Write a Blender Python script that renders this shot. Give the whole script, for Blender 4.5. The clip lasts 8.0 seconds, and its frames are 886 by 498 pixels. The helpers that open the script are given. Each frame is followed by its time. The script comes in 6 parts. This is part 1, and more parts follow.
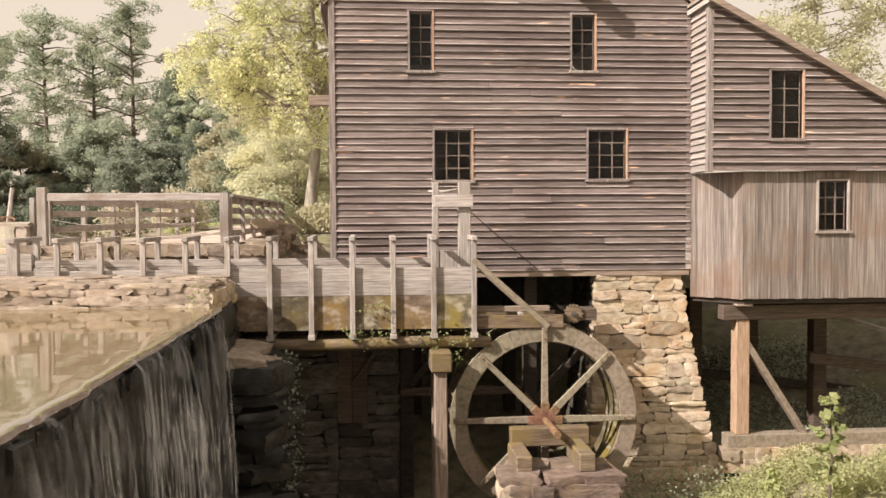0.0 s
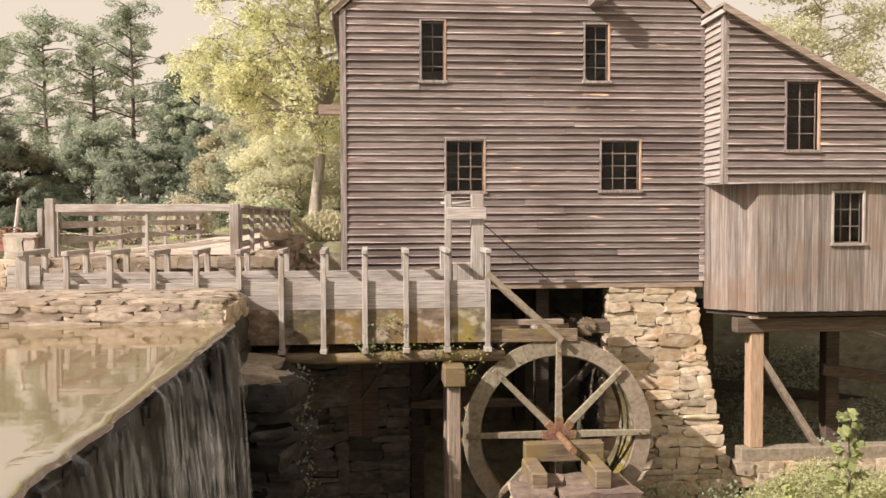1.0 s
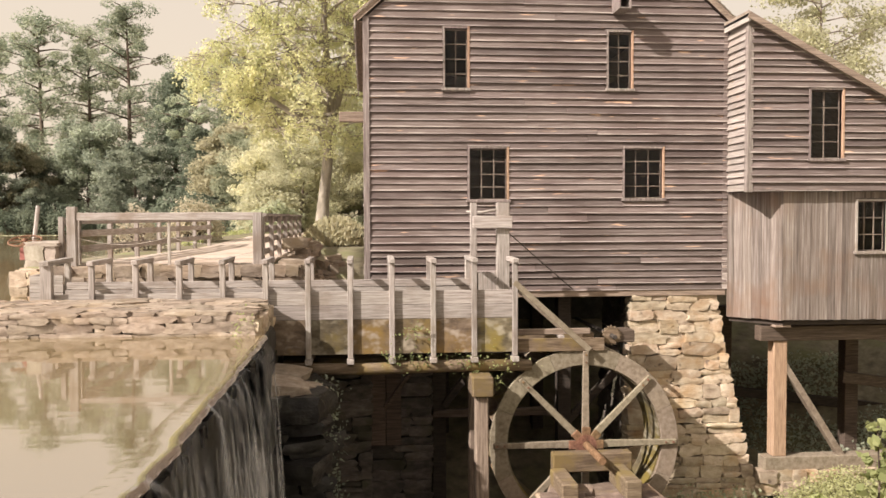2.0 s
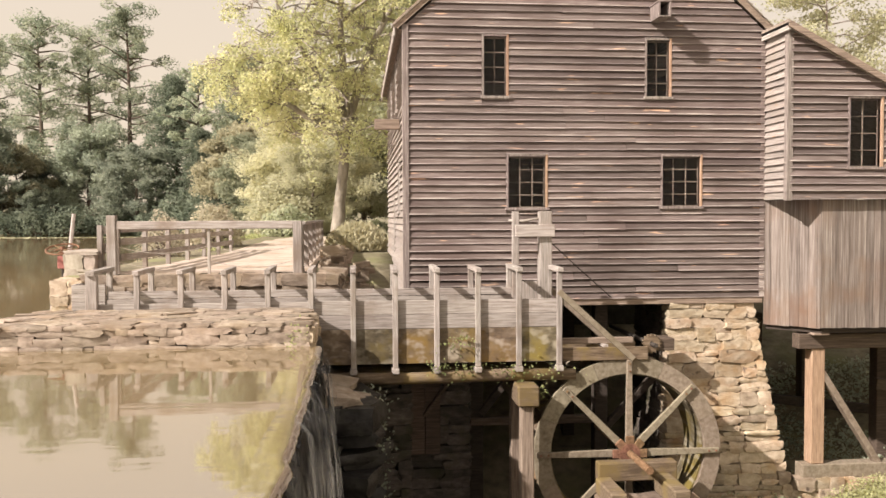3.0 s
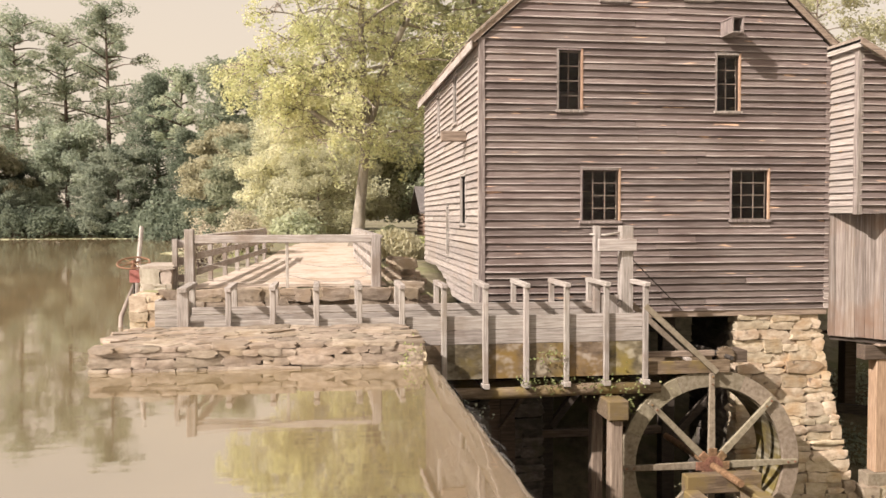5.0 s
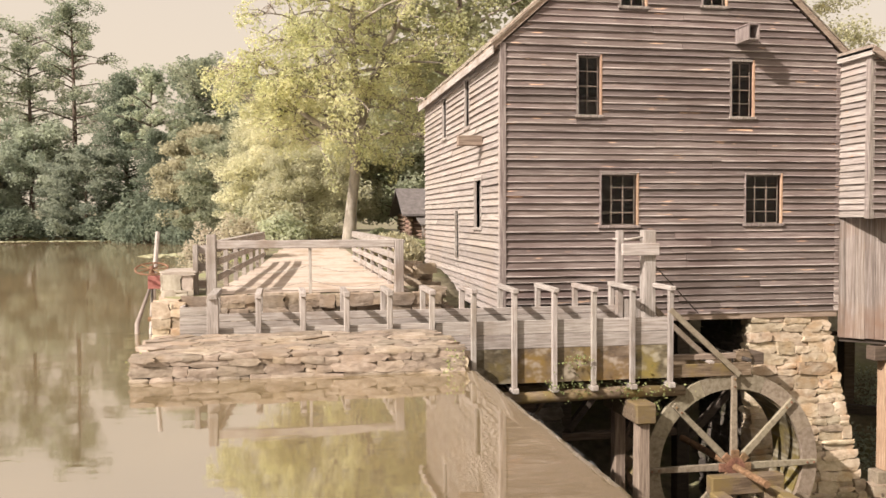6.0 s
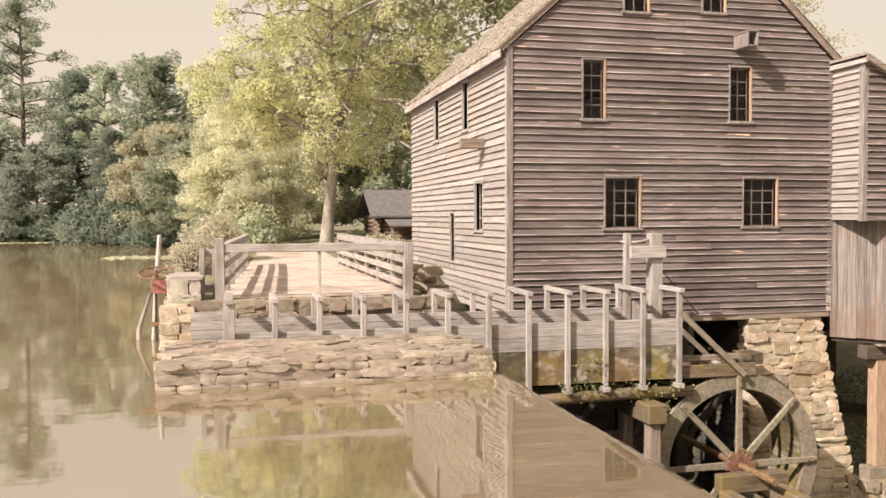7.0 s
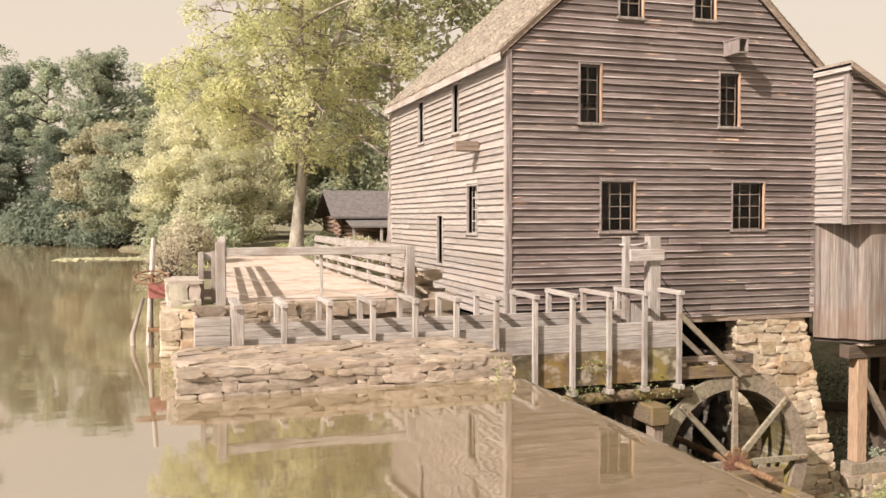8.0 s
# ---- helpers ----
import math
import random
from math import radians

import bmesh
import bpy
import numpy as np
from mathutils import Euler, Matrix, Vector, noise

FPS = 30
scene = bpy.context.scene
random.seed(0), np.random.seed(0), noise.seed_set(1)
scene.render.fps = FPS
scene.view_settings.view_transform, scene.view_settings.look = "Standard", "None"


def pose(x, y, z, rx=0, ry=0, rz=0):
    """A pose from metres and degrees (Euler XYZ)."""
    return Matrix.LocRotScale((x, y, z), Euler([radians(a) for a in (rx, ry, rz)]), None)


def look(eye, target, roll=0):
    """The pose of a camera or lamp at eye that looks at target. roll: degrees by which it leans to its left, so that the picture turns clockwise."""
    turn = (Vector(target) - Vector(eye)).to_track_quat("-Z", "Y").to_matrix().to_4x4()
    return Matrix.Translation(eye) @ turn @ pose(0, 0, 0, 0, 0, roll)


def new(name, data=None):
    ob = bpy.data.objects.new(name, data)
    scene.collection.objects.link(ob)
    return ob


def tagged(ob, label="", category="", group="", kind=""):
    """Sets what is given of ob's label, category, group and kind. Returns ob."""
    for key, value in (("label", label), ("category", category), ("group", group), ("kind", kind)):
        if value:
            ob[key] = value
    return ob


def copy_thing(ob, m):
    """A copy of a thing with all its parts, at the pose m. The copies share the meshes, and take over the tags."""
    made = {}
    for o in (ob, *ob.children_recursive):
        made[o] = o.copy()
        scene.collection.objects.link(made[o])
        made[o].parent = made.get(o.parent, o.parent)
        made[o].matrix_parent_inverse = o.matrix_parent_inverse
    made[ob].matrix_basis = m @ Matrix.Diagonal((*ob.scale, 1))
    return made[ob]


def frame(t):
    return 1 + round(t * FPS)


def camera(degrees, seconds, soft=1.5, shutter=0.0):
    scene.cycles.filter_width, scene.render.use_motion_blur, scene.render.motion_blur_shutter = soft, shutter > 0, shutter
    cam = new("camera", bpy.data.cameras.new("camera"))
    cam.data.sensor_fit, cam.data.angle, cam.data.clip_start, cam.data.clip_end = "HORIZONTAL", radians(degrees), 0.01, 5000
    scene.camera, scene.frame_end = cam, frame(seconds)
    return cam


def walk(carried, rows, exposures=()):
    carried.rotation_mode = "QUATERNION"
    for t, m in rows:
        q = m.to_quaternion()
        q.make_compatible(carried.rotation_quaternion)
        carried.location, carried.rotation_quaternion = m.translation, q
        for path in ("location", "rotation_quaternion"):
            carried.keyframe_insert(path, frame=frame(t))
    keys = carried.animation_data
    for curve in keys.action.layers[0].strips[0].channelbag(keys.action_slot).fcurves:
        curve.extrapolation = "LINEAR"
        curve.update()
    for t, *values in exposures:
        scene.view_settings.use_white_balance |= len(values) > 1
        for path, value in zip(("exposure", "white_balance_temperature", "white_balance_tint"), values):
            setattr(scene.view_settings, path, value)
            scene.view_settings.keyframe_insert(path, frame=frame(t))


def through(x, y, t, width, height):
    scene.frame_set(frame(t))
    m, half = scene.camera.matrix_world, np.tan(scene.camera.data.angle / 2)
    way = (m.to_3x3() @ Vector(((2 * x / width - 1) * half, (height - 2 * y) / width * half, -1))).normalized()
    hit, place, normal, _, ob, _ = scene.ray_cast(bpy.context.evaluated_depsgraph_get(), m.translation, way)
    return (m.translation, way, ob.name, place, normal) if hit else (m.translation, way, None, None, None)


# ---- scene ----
cam = camera(54.3, 8.0, soft=1.58)
PATH = [
    (0, (-0.674, -0.127, 1.852), (-0.517, 1.865, 1.776), -0.3),
    (0.5, (-0.791, -0.015, 1.985), (-0.632, 1.977, 1.908), -0.2),
    (1, (-0.945, 0.077, 2.085), (-0.784, 2.069, 2.01), -0.2),
    (1.5, (-1.221, 0.155, 2.177), (-1.051, 2.147, 2.102), -0.2),
    (3, (-2.546, 0.344, 2.416), (-2.352, 2.333, 2.343), -0.2),
    (3.5, (-3.097, 0.412, 2.522), (-2.895, 2.4, 2.446), -0.2),
    (4, (-3.668, 0.475, 2.598), (-3.454, 2.462, 2.523), -0.1),
    (4.5, (-4.25, 0.543, 2.672), (-4.01, 2.527, 2.596), -0.1),
    (6, (-6.06, 0.84, 2.816), (-5.7, 2.806, 2.741), -0.2),
    (6.5, (-6.662, 0.968, 2.847), (-6.249, 2.924, 2.773), -0.2),
    (7, (-7.242, 1.12, 2.869), (-6.767, 3.062, 2.795), -0.2),
    (7.5, (-7.809, 1.291, 2.902), (-7.271, 3.216, 2.828), -0.2),
    (8, (-8.384, 1.507, 2.933), (-7.78, 3.412, 2.859), -0.1),
]
walk(cam, [(t, look(eye, target, roll)) for t, eye, target, roll in PATH], [(0, 0.68), (8, 0.62)])

# ---- world, sun, exposure ----
WATER = 0.41
SUN_DIR = Vector((2.3, 1.22, -1.92)).normalized()
world = bpy.data.worlds.new("world")
scene.world = world
world.use_nodes = True
wn, wl = world.node_tree.nodes, world.node_tree.links
sky = wn.new("ShaderNodeTexSky")
sky.sky_type, sky.sun_disc = "NISHITA", False
sky.sun_elevation, sky.sun_rotation = math.asin(-SUN_DIR.z), math.atan2(-SUN_DIR.x, -SUN_DIR.y)
sky.dust_density, sky.air_density = 4.0, 1.0
haze = wn.new("ShaderNodeMix")
haze.data_type = "RGBA"
scaled = wn.new("ShaderNodeVectorMath")
scaled.operation = "SCALE"
scaled.inputs["Scale"].default_value = 0.12
wl.new(sky.outputs[0], scaled.inputs[0])
haze.inputs["B"].default_value = (0.6, 0.492, 0.378, 1)
compass = wn.new("ShaderNodeTexCoord")
height = wn.new("ShaderNodeSeparateXYZ")
thin = wn.new("ShaderNodeMapRange")
thin.inputs["From Min"].default_value, thin.inputs["From Max"].default_value = 0.12, 0.85
thin.inputs["To Min"].default_value, thin.inputs["To Max"].default_value = 0.9, 0.6
wl.new(compass.outputs["Generated"], height.inputs[0])
wl.new(height.outputs["Z"], thin.inputs["Value"])
wl.new(thin.outputs[0], haze.inputs["Factor"])
wl.new(scaled.outputs[0], haze.inputs["A"])
wl.new(haze.outputs["Result"], wn["Background"].inputs["Color"])
wn["Background"].inputs["Strength"].default_value = 1.0
sun = new("sun", bpy.data.lights.new("sun", "SUN"))
sun.data.energy, sun.data.angle, sun.data.color = 5.0, radians(0.6), (1.0, 0.91, 0.85)
sun.matrix_world = look((-60, -30, 50), Vector((-60, -30, 50)) + SUN_DIR)
scene.view_settings.exposure = 0.62


# ---- mesh helpers ----
class Geo:
    """Collects vertices and faces of one mesh."""

    def __init__(self):
        self.v, self.f = [], []

    def hexa(self, p):
        n = len(self.v)
        self.v += [tuple(q) for q in p]
        for a in ((0, 3, 2, 1), (4, 5, 6, 7), (0, 1, 5, 4), (1, 2, 6, 5), (2, 3, 7, 6), (3, 0, 4, 7)):
            self.f.append(tuple(n + i for i in a))
        return self

    def box(self, x0, y0, z0, x1, y1, z1):
        return self.hexa([(x0, y0, z0), (x1, y0, z0), (x1, y1, z0), (x0, y1, z0), (x0, y0, z1), (x1, y0, z1), (x1, y1, z1), (x0, y1, z1)])

    def beam(self, p, q, w, h, up=(0, 0, 1)):
        p, q = Vector(p), Vector(q)
        d = (q - p).normalized()
        s = d.cross(Vector(up)).normalized() * (w / 2)
        u = s.cross(d).normalized() * (h / 2)
        return self.hexa([p - s - u, p + s - u, q + s - u, q - s - u, p - s + u, p + s + u, q + s + u, q - s + u])

    def tube(self, pts, radii, n=6, cap=True):
        base = len(self.v)
        pts = [Vector(p) for p in pts]
        for i, p in enumerate(pts):
            d = (pts[min(i + 1, len(pts) - 1)] - pts[max(i - 1, 0)]).normalized()
            a = d.cross(Vector((0.31, 0.2, 0.93)) if abs(d.z) < 0.9 else Vector((1, 0, 0))).normalized()
            b = d.cross(a)
            for k in range(n):
                t = 2 * math.pi * k / n
                self.v.append(tuple(p + (a * math.cos(t) + b * math.sin(t)) * radii[i]))
        for i in range(len(pts) - 1):
            for k in range(n):
                a, b = base + i * n + k, base + i * n + (k + 1) % n
                self.f.append((a, b, b + n, a + n))
        if cap:
            self.f.append(tuple(base + k for k in reversed(range(n))))
            self.f.append(tuple(base + (len(pts) - 1) * n + k for k in range(n)))
        return self

    def ring(self, c, r0, r1, y0, y1, n=64, a0=0.0, a1=2 * math.pi):
        """A ring round the y axis."""
        full = abs(a1 - a0 - 2 * math.pi) < 1e-6
        base, m = len(self.v), n if full else n + 1
        for i in range(m):
            t = a0 + (a1 - a0) * i / n
            for r, y in ((r0, y0), (r1, y0), (r1, y1), (r0, y1)):
                self.v.append((c[0] + r * math.cos(t), c[1] + y, c[2] + r * math.sin(t)))
        for i in range(n):
            j = (i + 1) % m
            for k in range(4):
                self.f.append((base + 4 * i + k, base + 4 * i + (k + 1) % 4, base + 4 * j + (k + 1) % 4, base + 4 * j + k))
        if not full:
            self.f += [(base + 3, base + 2, base + 1, base), tuple(base + 4 * n + k for k in range(4))]
        return self

    def mesh(self, name, bevel=0.0, smooth=False):
        me = bpy.data.meshes.new(name)
        me.from_pydata(self.v, [], self.f)
        bm = bmesh.new()
        bm.from_mesh(me)
        if not bevel:
            bmesh.ops.remove_doubles(bm, verts=bm.verts, dist=1e-5)
        bmesh.ops.recalc_face_normals(bm, faces=bm.faces)
        if bevel:
            bmesh.ops.bevel(bm, geom=list(bm.edges), offset=bevel, segments=1, affect="EDGES", clamp_overlap=True)
        for f in bm.faces:
            f.smooth = smooth
        bm.to_mesh(me)
        bm.free()
        return me


def base(name, loc, label="", category="", group="", kind=""):
    ob = new(name)
    ob.location = loc
    ob.empty_display_size = 0.2
    return tagged(ob, label, category, group, kind)


def under(ob, parent):
    """Parents ob, whose vertices are in world coordinates."""
    if parent is not None:
        ob.parent = parent
        place = Vector(parent.location) if parent.parent is None else Vector((0, 0, 0))
        ob.matrix_parent_inverse = Matrix.Translation(-place)
    return ob


def part(name, geo, material, parent=None, label="", bevel=0.0, smooth=False):
    me = geo.mesh(name, bevel, smooth) if isinstance(geo, Geo) else geo
    if material is not None and not me.materials:
        me.materials.append(material)
    ob = under(new(name, me), parent)
    return tagged(ob, label)


# ---- materials ----
def nodes_of(name):
    m = bpy.data.materials.new(name)
    m.use_nodes = True
    return m, m.node_tree.nodes, m.node_tree.links, m.node_tree.nodes["Principled BSDF"]


def ramp(n, stops):
    r = n.new("ShaderNodeValToRGB")
    e = r.color_ramp.elements
    while len(e) < len(stops):
        e.new(0.5)
    for el, (p, c) in zip(e, stops):
        el.position, el.color = p, (*c, 1)
    return r


def surface(name, stops, scale=(1, 1, 1), grain=6.0, rough=0.85, bump=0.3, stain=None, stain_scale=0.8, stain_range=(0.5, 0.7),
            patch=None, patch_scale=(1, 1, 1), patch_range=(0.66, 0.7), vary=0.25, island=False, dist=0.01, metal=0.0, spec=0.3, hue=0.02, edge=None):
    """A weathered surface: fine grain, large stains, small patches and a shade of its own for every piece."""
    m, n, l, bsdf = nodes_of(name)
    geo = n.new("ShaderNodeNewGeometry")
    rnd = n.new("ShaderNodeNewGeometry" if island else "ShaderNodeObjectInfo").outputs["Random Per Island" if island else "Random"]
    shift = n.new("ShaderNodeVectorMath")
    shift.operation = "SCALE"
    comb = n.new("ShaderNodeCombineXYZ")
    for i, k in enumerate((37.0, 91.0, 53.0)):
        mul = n.new("ShaderNodeMath")
        mul.operation = "MULTIPLY"
        mul.inputs[1].default_value = k
        l.new(rnd, mul.inputs[0])
        l.new(mul.outputs[0], comb.inputs[i])
    add = n.new("ShaderNodeVectorMath")
    l.new(geo.outputs["Position"], add.inputs[0])
    l.new(comb.outputs[0], add.inputs[1])

    def noise_at(sc, s, detail, source, rough_=0.6):
        mp = n.new("ShaderNodeMapping")
        mp.inputs["Scale"].default_value = sc
        l.new(source, mp.inputs["Vector"])
        t = n.new("ShaderNodeTexNoise")
        t.inputs["Scale"].default_value, t.inputs["Detail"].default_value, t.inputs["Roughness"].default_value = s, detail, rough_
        l.new(mp.outputs[0], t.inputs["Vector"])
        return t.outputs["Fac"]

    fine = noise_at(scale, grain, 6, add.outputs[0], 0.65)
    r = ramp(n, stops)
    l.new(fine, r.inputs[0])
    col = r.outputs[0]

    def over(col, fac, colour, lo, hi):
        mr = n.new("ShaderNodeMapRange")
        mr.inputs["From Min"].default_value, mr.inputs["From Max"].default_value = lo, hi
        l.new(fac, mr.inputs["Value"])
        mx = n.new("ShaderNodeMix")
        mx.data_type = "RGBA"
        mx.inputs["B"].default_value = (*colour, 1)
        l.new(mr.outputs[0], mx.inputs["Factor"])
        l.new(col, mx.inputs["A"])
        return mx.outputs["Result"]

    if stain:
        col = over(col, noise_at((1, 1, 1), stain_scale, 5, geo.outputs["Position"]), stain, *stain_range)
    if patch:
        col = over(col, noise_at(patch_scale, 1.0, 2, add.outputs[0]), patch, *patch_range)
    if edge:
        tc = n.new("ShaderNodeTexCoord")
        sep = n.new("ShaderNodeSeparateXYZ")
        l.new(tc.outputs["Generated"], sep.inputs[0])
        wob = n.new("ShaderNodeMath")
        wob.operation = "MULTIPLY_ADD"
        wob.inputs[1].default_value = 0.5
        l.new(noise_at(scale, grain * 0.7, 3, add.outputs[0]), wob.inputs[0])
        l.new(sep.outputs["Z"], wob.inputs[2])
        col = over(col, wob.outputs[0], edge, 0.38, 0.26)
    hsv = n.new("ShaderNodeHueSaturation")
    val = n.new("ShaderNodeMapRange")
    val.inputs["To Min"].default_value, val.inputs["To Max"].default_value = 1 - vary, 1 + vary
    l.new(rnd, val.inputs["Value"])
    l.new(val.outputs[0], hsv.inputs["Value"])
    hv = n.new("ShaderNodeMath")
    hv.operation = "MULTIPLY"
    hv.inputs[1].default_value = 7.13
    l.new(rnd, hv.inputs[0])
    fr = n.new("ShaderNodeMath")
    fr.operation = "FRACT"
    l.new(hv.outputs[0], fr.inputs[0])
    hm = n.new("ShaderNodeMapRange")
    hm.inputs["To Min"].default_value, hm.inputs["To Max"].default_value = 0.5 - hue, 0.5 + hue
    l.new(fr.outputs[0], hm.inputs["Value"])
    l.new(hm.outputs[0], hsv.inputs["Hue"])
    l.new(col, hsv.inputs["Color"])
    l.new(hsv.outputs[0], bsdf.inputs["Base Color"])
    bsdf.inputs["Roughness"].default_value = rough
    bsdf.inputs["Metallic"].default_value = metal
    bsdf.inputs["Specular IOR Level"].default_value = spec
    if bump:
        b = n.new("ShaderNodeBump")
        b.inputs["Strength"].default_value, b.inputs["Distance"].default_value = bump, dist
        l.new(fine, b.inputs["Height"])
        l.new(b.outputs[0], bsdf.inputs["Normal"])
    return m


def along(axis, s=1.0, across=16.0):
    return tuple(s if a == axis else across for a in "xyz")


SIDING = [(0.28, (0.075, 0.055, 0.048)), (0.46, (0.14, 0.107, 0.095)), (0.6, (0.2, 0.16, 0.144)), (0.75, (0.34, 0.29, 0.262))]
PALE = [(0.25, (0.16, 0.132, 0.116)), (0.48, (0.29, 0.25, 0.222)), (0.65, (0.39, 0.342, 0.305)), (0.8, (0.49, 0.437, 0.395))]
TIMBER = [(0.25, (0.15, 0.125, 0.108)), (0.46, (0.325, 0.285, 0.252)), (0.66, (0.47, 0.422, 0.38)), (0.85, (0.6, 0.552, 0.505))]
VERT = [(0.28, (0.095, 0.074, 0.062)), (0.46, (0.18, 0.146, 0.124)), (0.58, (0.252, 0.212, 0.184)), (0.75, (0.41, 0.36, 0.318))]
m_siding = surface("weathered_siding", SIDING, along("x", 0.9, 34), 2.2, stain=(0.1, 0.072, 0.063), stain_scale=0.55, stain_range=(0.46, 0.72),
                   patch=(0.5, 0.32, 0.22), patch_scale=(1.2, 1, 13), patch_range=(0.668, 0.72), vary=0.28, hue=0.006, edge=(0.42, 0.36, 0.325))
# side walls use paler tones than the front
m_siding_side = surface("pale_side_siding", PALE, along("y", 0.9, 22), 2.2, stain=(0.3, 0.25, 0.21), patch=(0.34, 0.22, 0.14),
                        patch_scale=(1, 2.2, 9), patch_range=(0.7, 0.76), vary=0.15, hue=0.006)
m_trim = surface("grey_brown_trim", [(0.28, (0.1, 0.08, 0.07)), (0.5, (0.24, 0.195, 0.175)), (0.72, (0.42, 0.37, 0.34))], along("z", 1, 18), 2.2, vary=0.12)
m_boards = surface("vertical_board_wood", VERT, along("z", 0.45, 13), 1.9, stain=(0.2, 0.13, 0.09), stain_scale=0.8, stain_range=(0.5, 0.74), vary=0.22, hue=0.004)
m_timber = {a: surface("grey_timber_" + a, TIMBER, along(a, 0.9, 18), 2.2, stain=(0.25, 0.2, 0.16), stain_scale=1.4, vary=0.15, hue=0.008) for a in "xyz"}
m_brown = {a: surface("brown_timber_" + a, [(0.3, (0.13, 0.095, 0.072)), (0.55, (0.3, 0.228, 0.175)), (0.8, (0.46, 0.375, 0.31))], along(a, 0.9, 18), 2.2,
                      vary=0.15, hue=0.004) for a in "xyz"}
m_wet = surface("wet_mossy_board", [(0.3, (0.06, 0.045, 0.03)), (0.5, (0.15, 0.115, 0.075)), (0.7, (0.25, 0.2, 0.14))], (1.2, 8, 2.5), 2.4, rough=0.55,
                stain=(0.24, 0.165, 0.05), stain_scale=1.3, stain_range=(0.5, 0.66), patch=(0.37, 0.315, 0.24), patch_scale=(3.2, 1, 4.5), patch_range=(0.52, 0.68), vary=0.45)
m_log = surface("mossy_log", [(0.3, (0.08, 0.055, 0.035)), (0.55, (0.19, 0.14, 0.09)), (0.8, (0.36, 0.29, 0.21))], along("x", 1, 10), 2.5,
                stain=(0.2, 0.145, 0.06), stain_scale=2.0, stain_range=(0.48, 0.64), vary=0.12, hue=0.004)
m_wheel = surface("wheel_oak", [(0.3, (0.15, 0.118, 0.08)), (0.5, (0.24, 0.196, 0.142)), (0.75, (0.33, 0.282, 0.218))], (3, 3, 3), 4.0,
                  stain=(0.24, 0.19, 0.13), stain_scale=1.0, stain_range=(0.5, 0.8), vary=0.1)
m_stone = surface("tan_sandstone", [(0.25, (0.25, 0.185, 0.125)), (0.5, (0.44, 0.355, 0.255)), (0.7, (0.56, 0.47, 0.355)), (0.85, (0.65, 0.57, 0.46))], (1, 1, 1.6), 5.0,
                  stain=(0.37, 0.245, 0.135), stain_scale=2.0, stain_range=(0.5, 0.72), patch=(0.16, 0.12, 0.085), patch_scale=(5, 5, 5),
                  patch_range=(0.64, 0.72), vary=0.28, bump=1.0, dist=0.04, hue=0.008)
m_flag = surface("grey_flagstone", [(0.25, (0.15, 0.113, 0.08)), (0.5, (0.31, 0.247, 0.187)), (0.75, (0.44, 0.368, 0.292))], (1, 1, 2), 5.0,
                 stain=(0.28, 0.21, 0.14), stain_scale=2.0, vary=0.25, bump=1.0, dist=0.04, hue=0.006)
# wet stone, its colour lowered further to add the ravine's shade
m_wet_shade_stone = surface("wet_shade_dark_stone", [(0.3, (0.016, 0.015, 0.013)), (0.55, (0.04, 0.037, 0.032)), (0.8, (0.08, 0.074, 0.064))], (1, 1, 1), 4.0, rough=0.45,
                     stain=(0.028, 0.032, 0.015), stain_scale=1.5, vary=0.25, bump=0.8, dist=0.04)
m_mortar = surface("earth_joint", [(0.3, (0.1, 0.075, 0.05)), (0.7, (0.2, 0.155, 0.11))], (1, 1, 1), 9.0, vary=0.0)
m_shingle = surface("wood_shingle", [(0.3, (0.15, 0.12, 0.09)), (0.5, (0.27, 0.23, 0.18)), (0.75, (0.4, 0.35, 0.28))], (2, 2, 2), 4.0, vary=0.3, island=True)
m_rust = surface("rusty_iron", [(0.3, (0.09, 0.052, 0.03)), (0.55, (0.22, 0.12, 0.068)), (0.8, (0.34, 0.23, 0.15))], (1, 1, 1), 14.0, rough=0.75, vary=0.1)
m_redpaint = surface("faded_red_paint", [(0.3, (0.22, 0.09, 0.06)), (0.6, (0.33, 0.16, 0.11)), (0.8, (0.42, 0.28, 0.22))], (1, 1, 1), 8.0, rough=0.6, vary=0.05)
m_iron = surface("dark_iron", [(0.3, (0.03, 0.025, 0.022)), (0.7, (0.09, 0.075, 0.065))], (1, 1, 1), 20.0, rough=0.6, vary=0.1)
m_whitewash = surface("weathered_white_wood", [(0.3, (0.27, 0.23, 0.195)), (0.55, (0.44, 0.39, 0.34)), (0.8, (0.66, 0.61, 0.55))], along("z", 1, 14), 2.5, vary=0.08)
m_muntin = surface("worn_brown_muntin", [(0.3, (0.1, 0.075, 0.06)), (0.55, (0.2, 0.155, 0.125)), (0.8, (0.33, 0.27, 0.225))], (4, 4, 4), 3.0, vary=0.2, hue=0.004)
# board colour darkened to stand in for unlit rooms and underfloor
m_dark = surface("unlit_dark_boards", [(0.3, (0.03, 0.024, 0.019)), (0.7, (0.08, 0.061, 0.048))], (1, 1, 6), 4.0, vary=0.1, hue=0.004)
# orange-brown wood; on window jambs the orange paints in sunlight
m_orange_wood = surface("orange_wood_lit_jamb", [(0.3, (0.2, 0.125, 0.085)), (0.55, (0.41, 0.27, 0.18)), (0.8, (0.55, 0.44, 0.345))], along("z", 1, 16), 2.4, vary=0.15, hue=0.004)
m_bark = surface("pale_bark", [(0.3, (0.15, 0.12, 0.098)), (0.5, (0.29, 0.245, 0.205)), (0.8, (0.48, 0.42, 0.365))], (1, 1, 0.4), 3.0, vary=0.1)
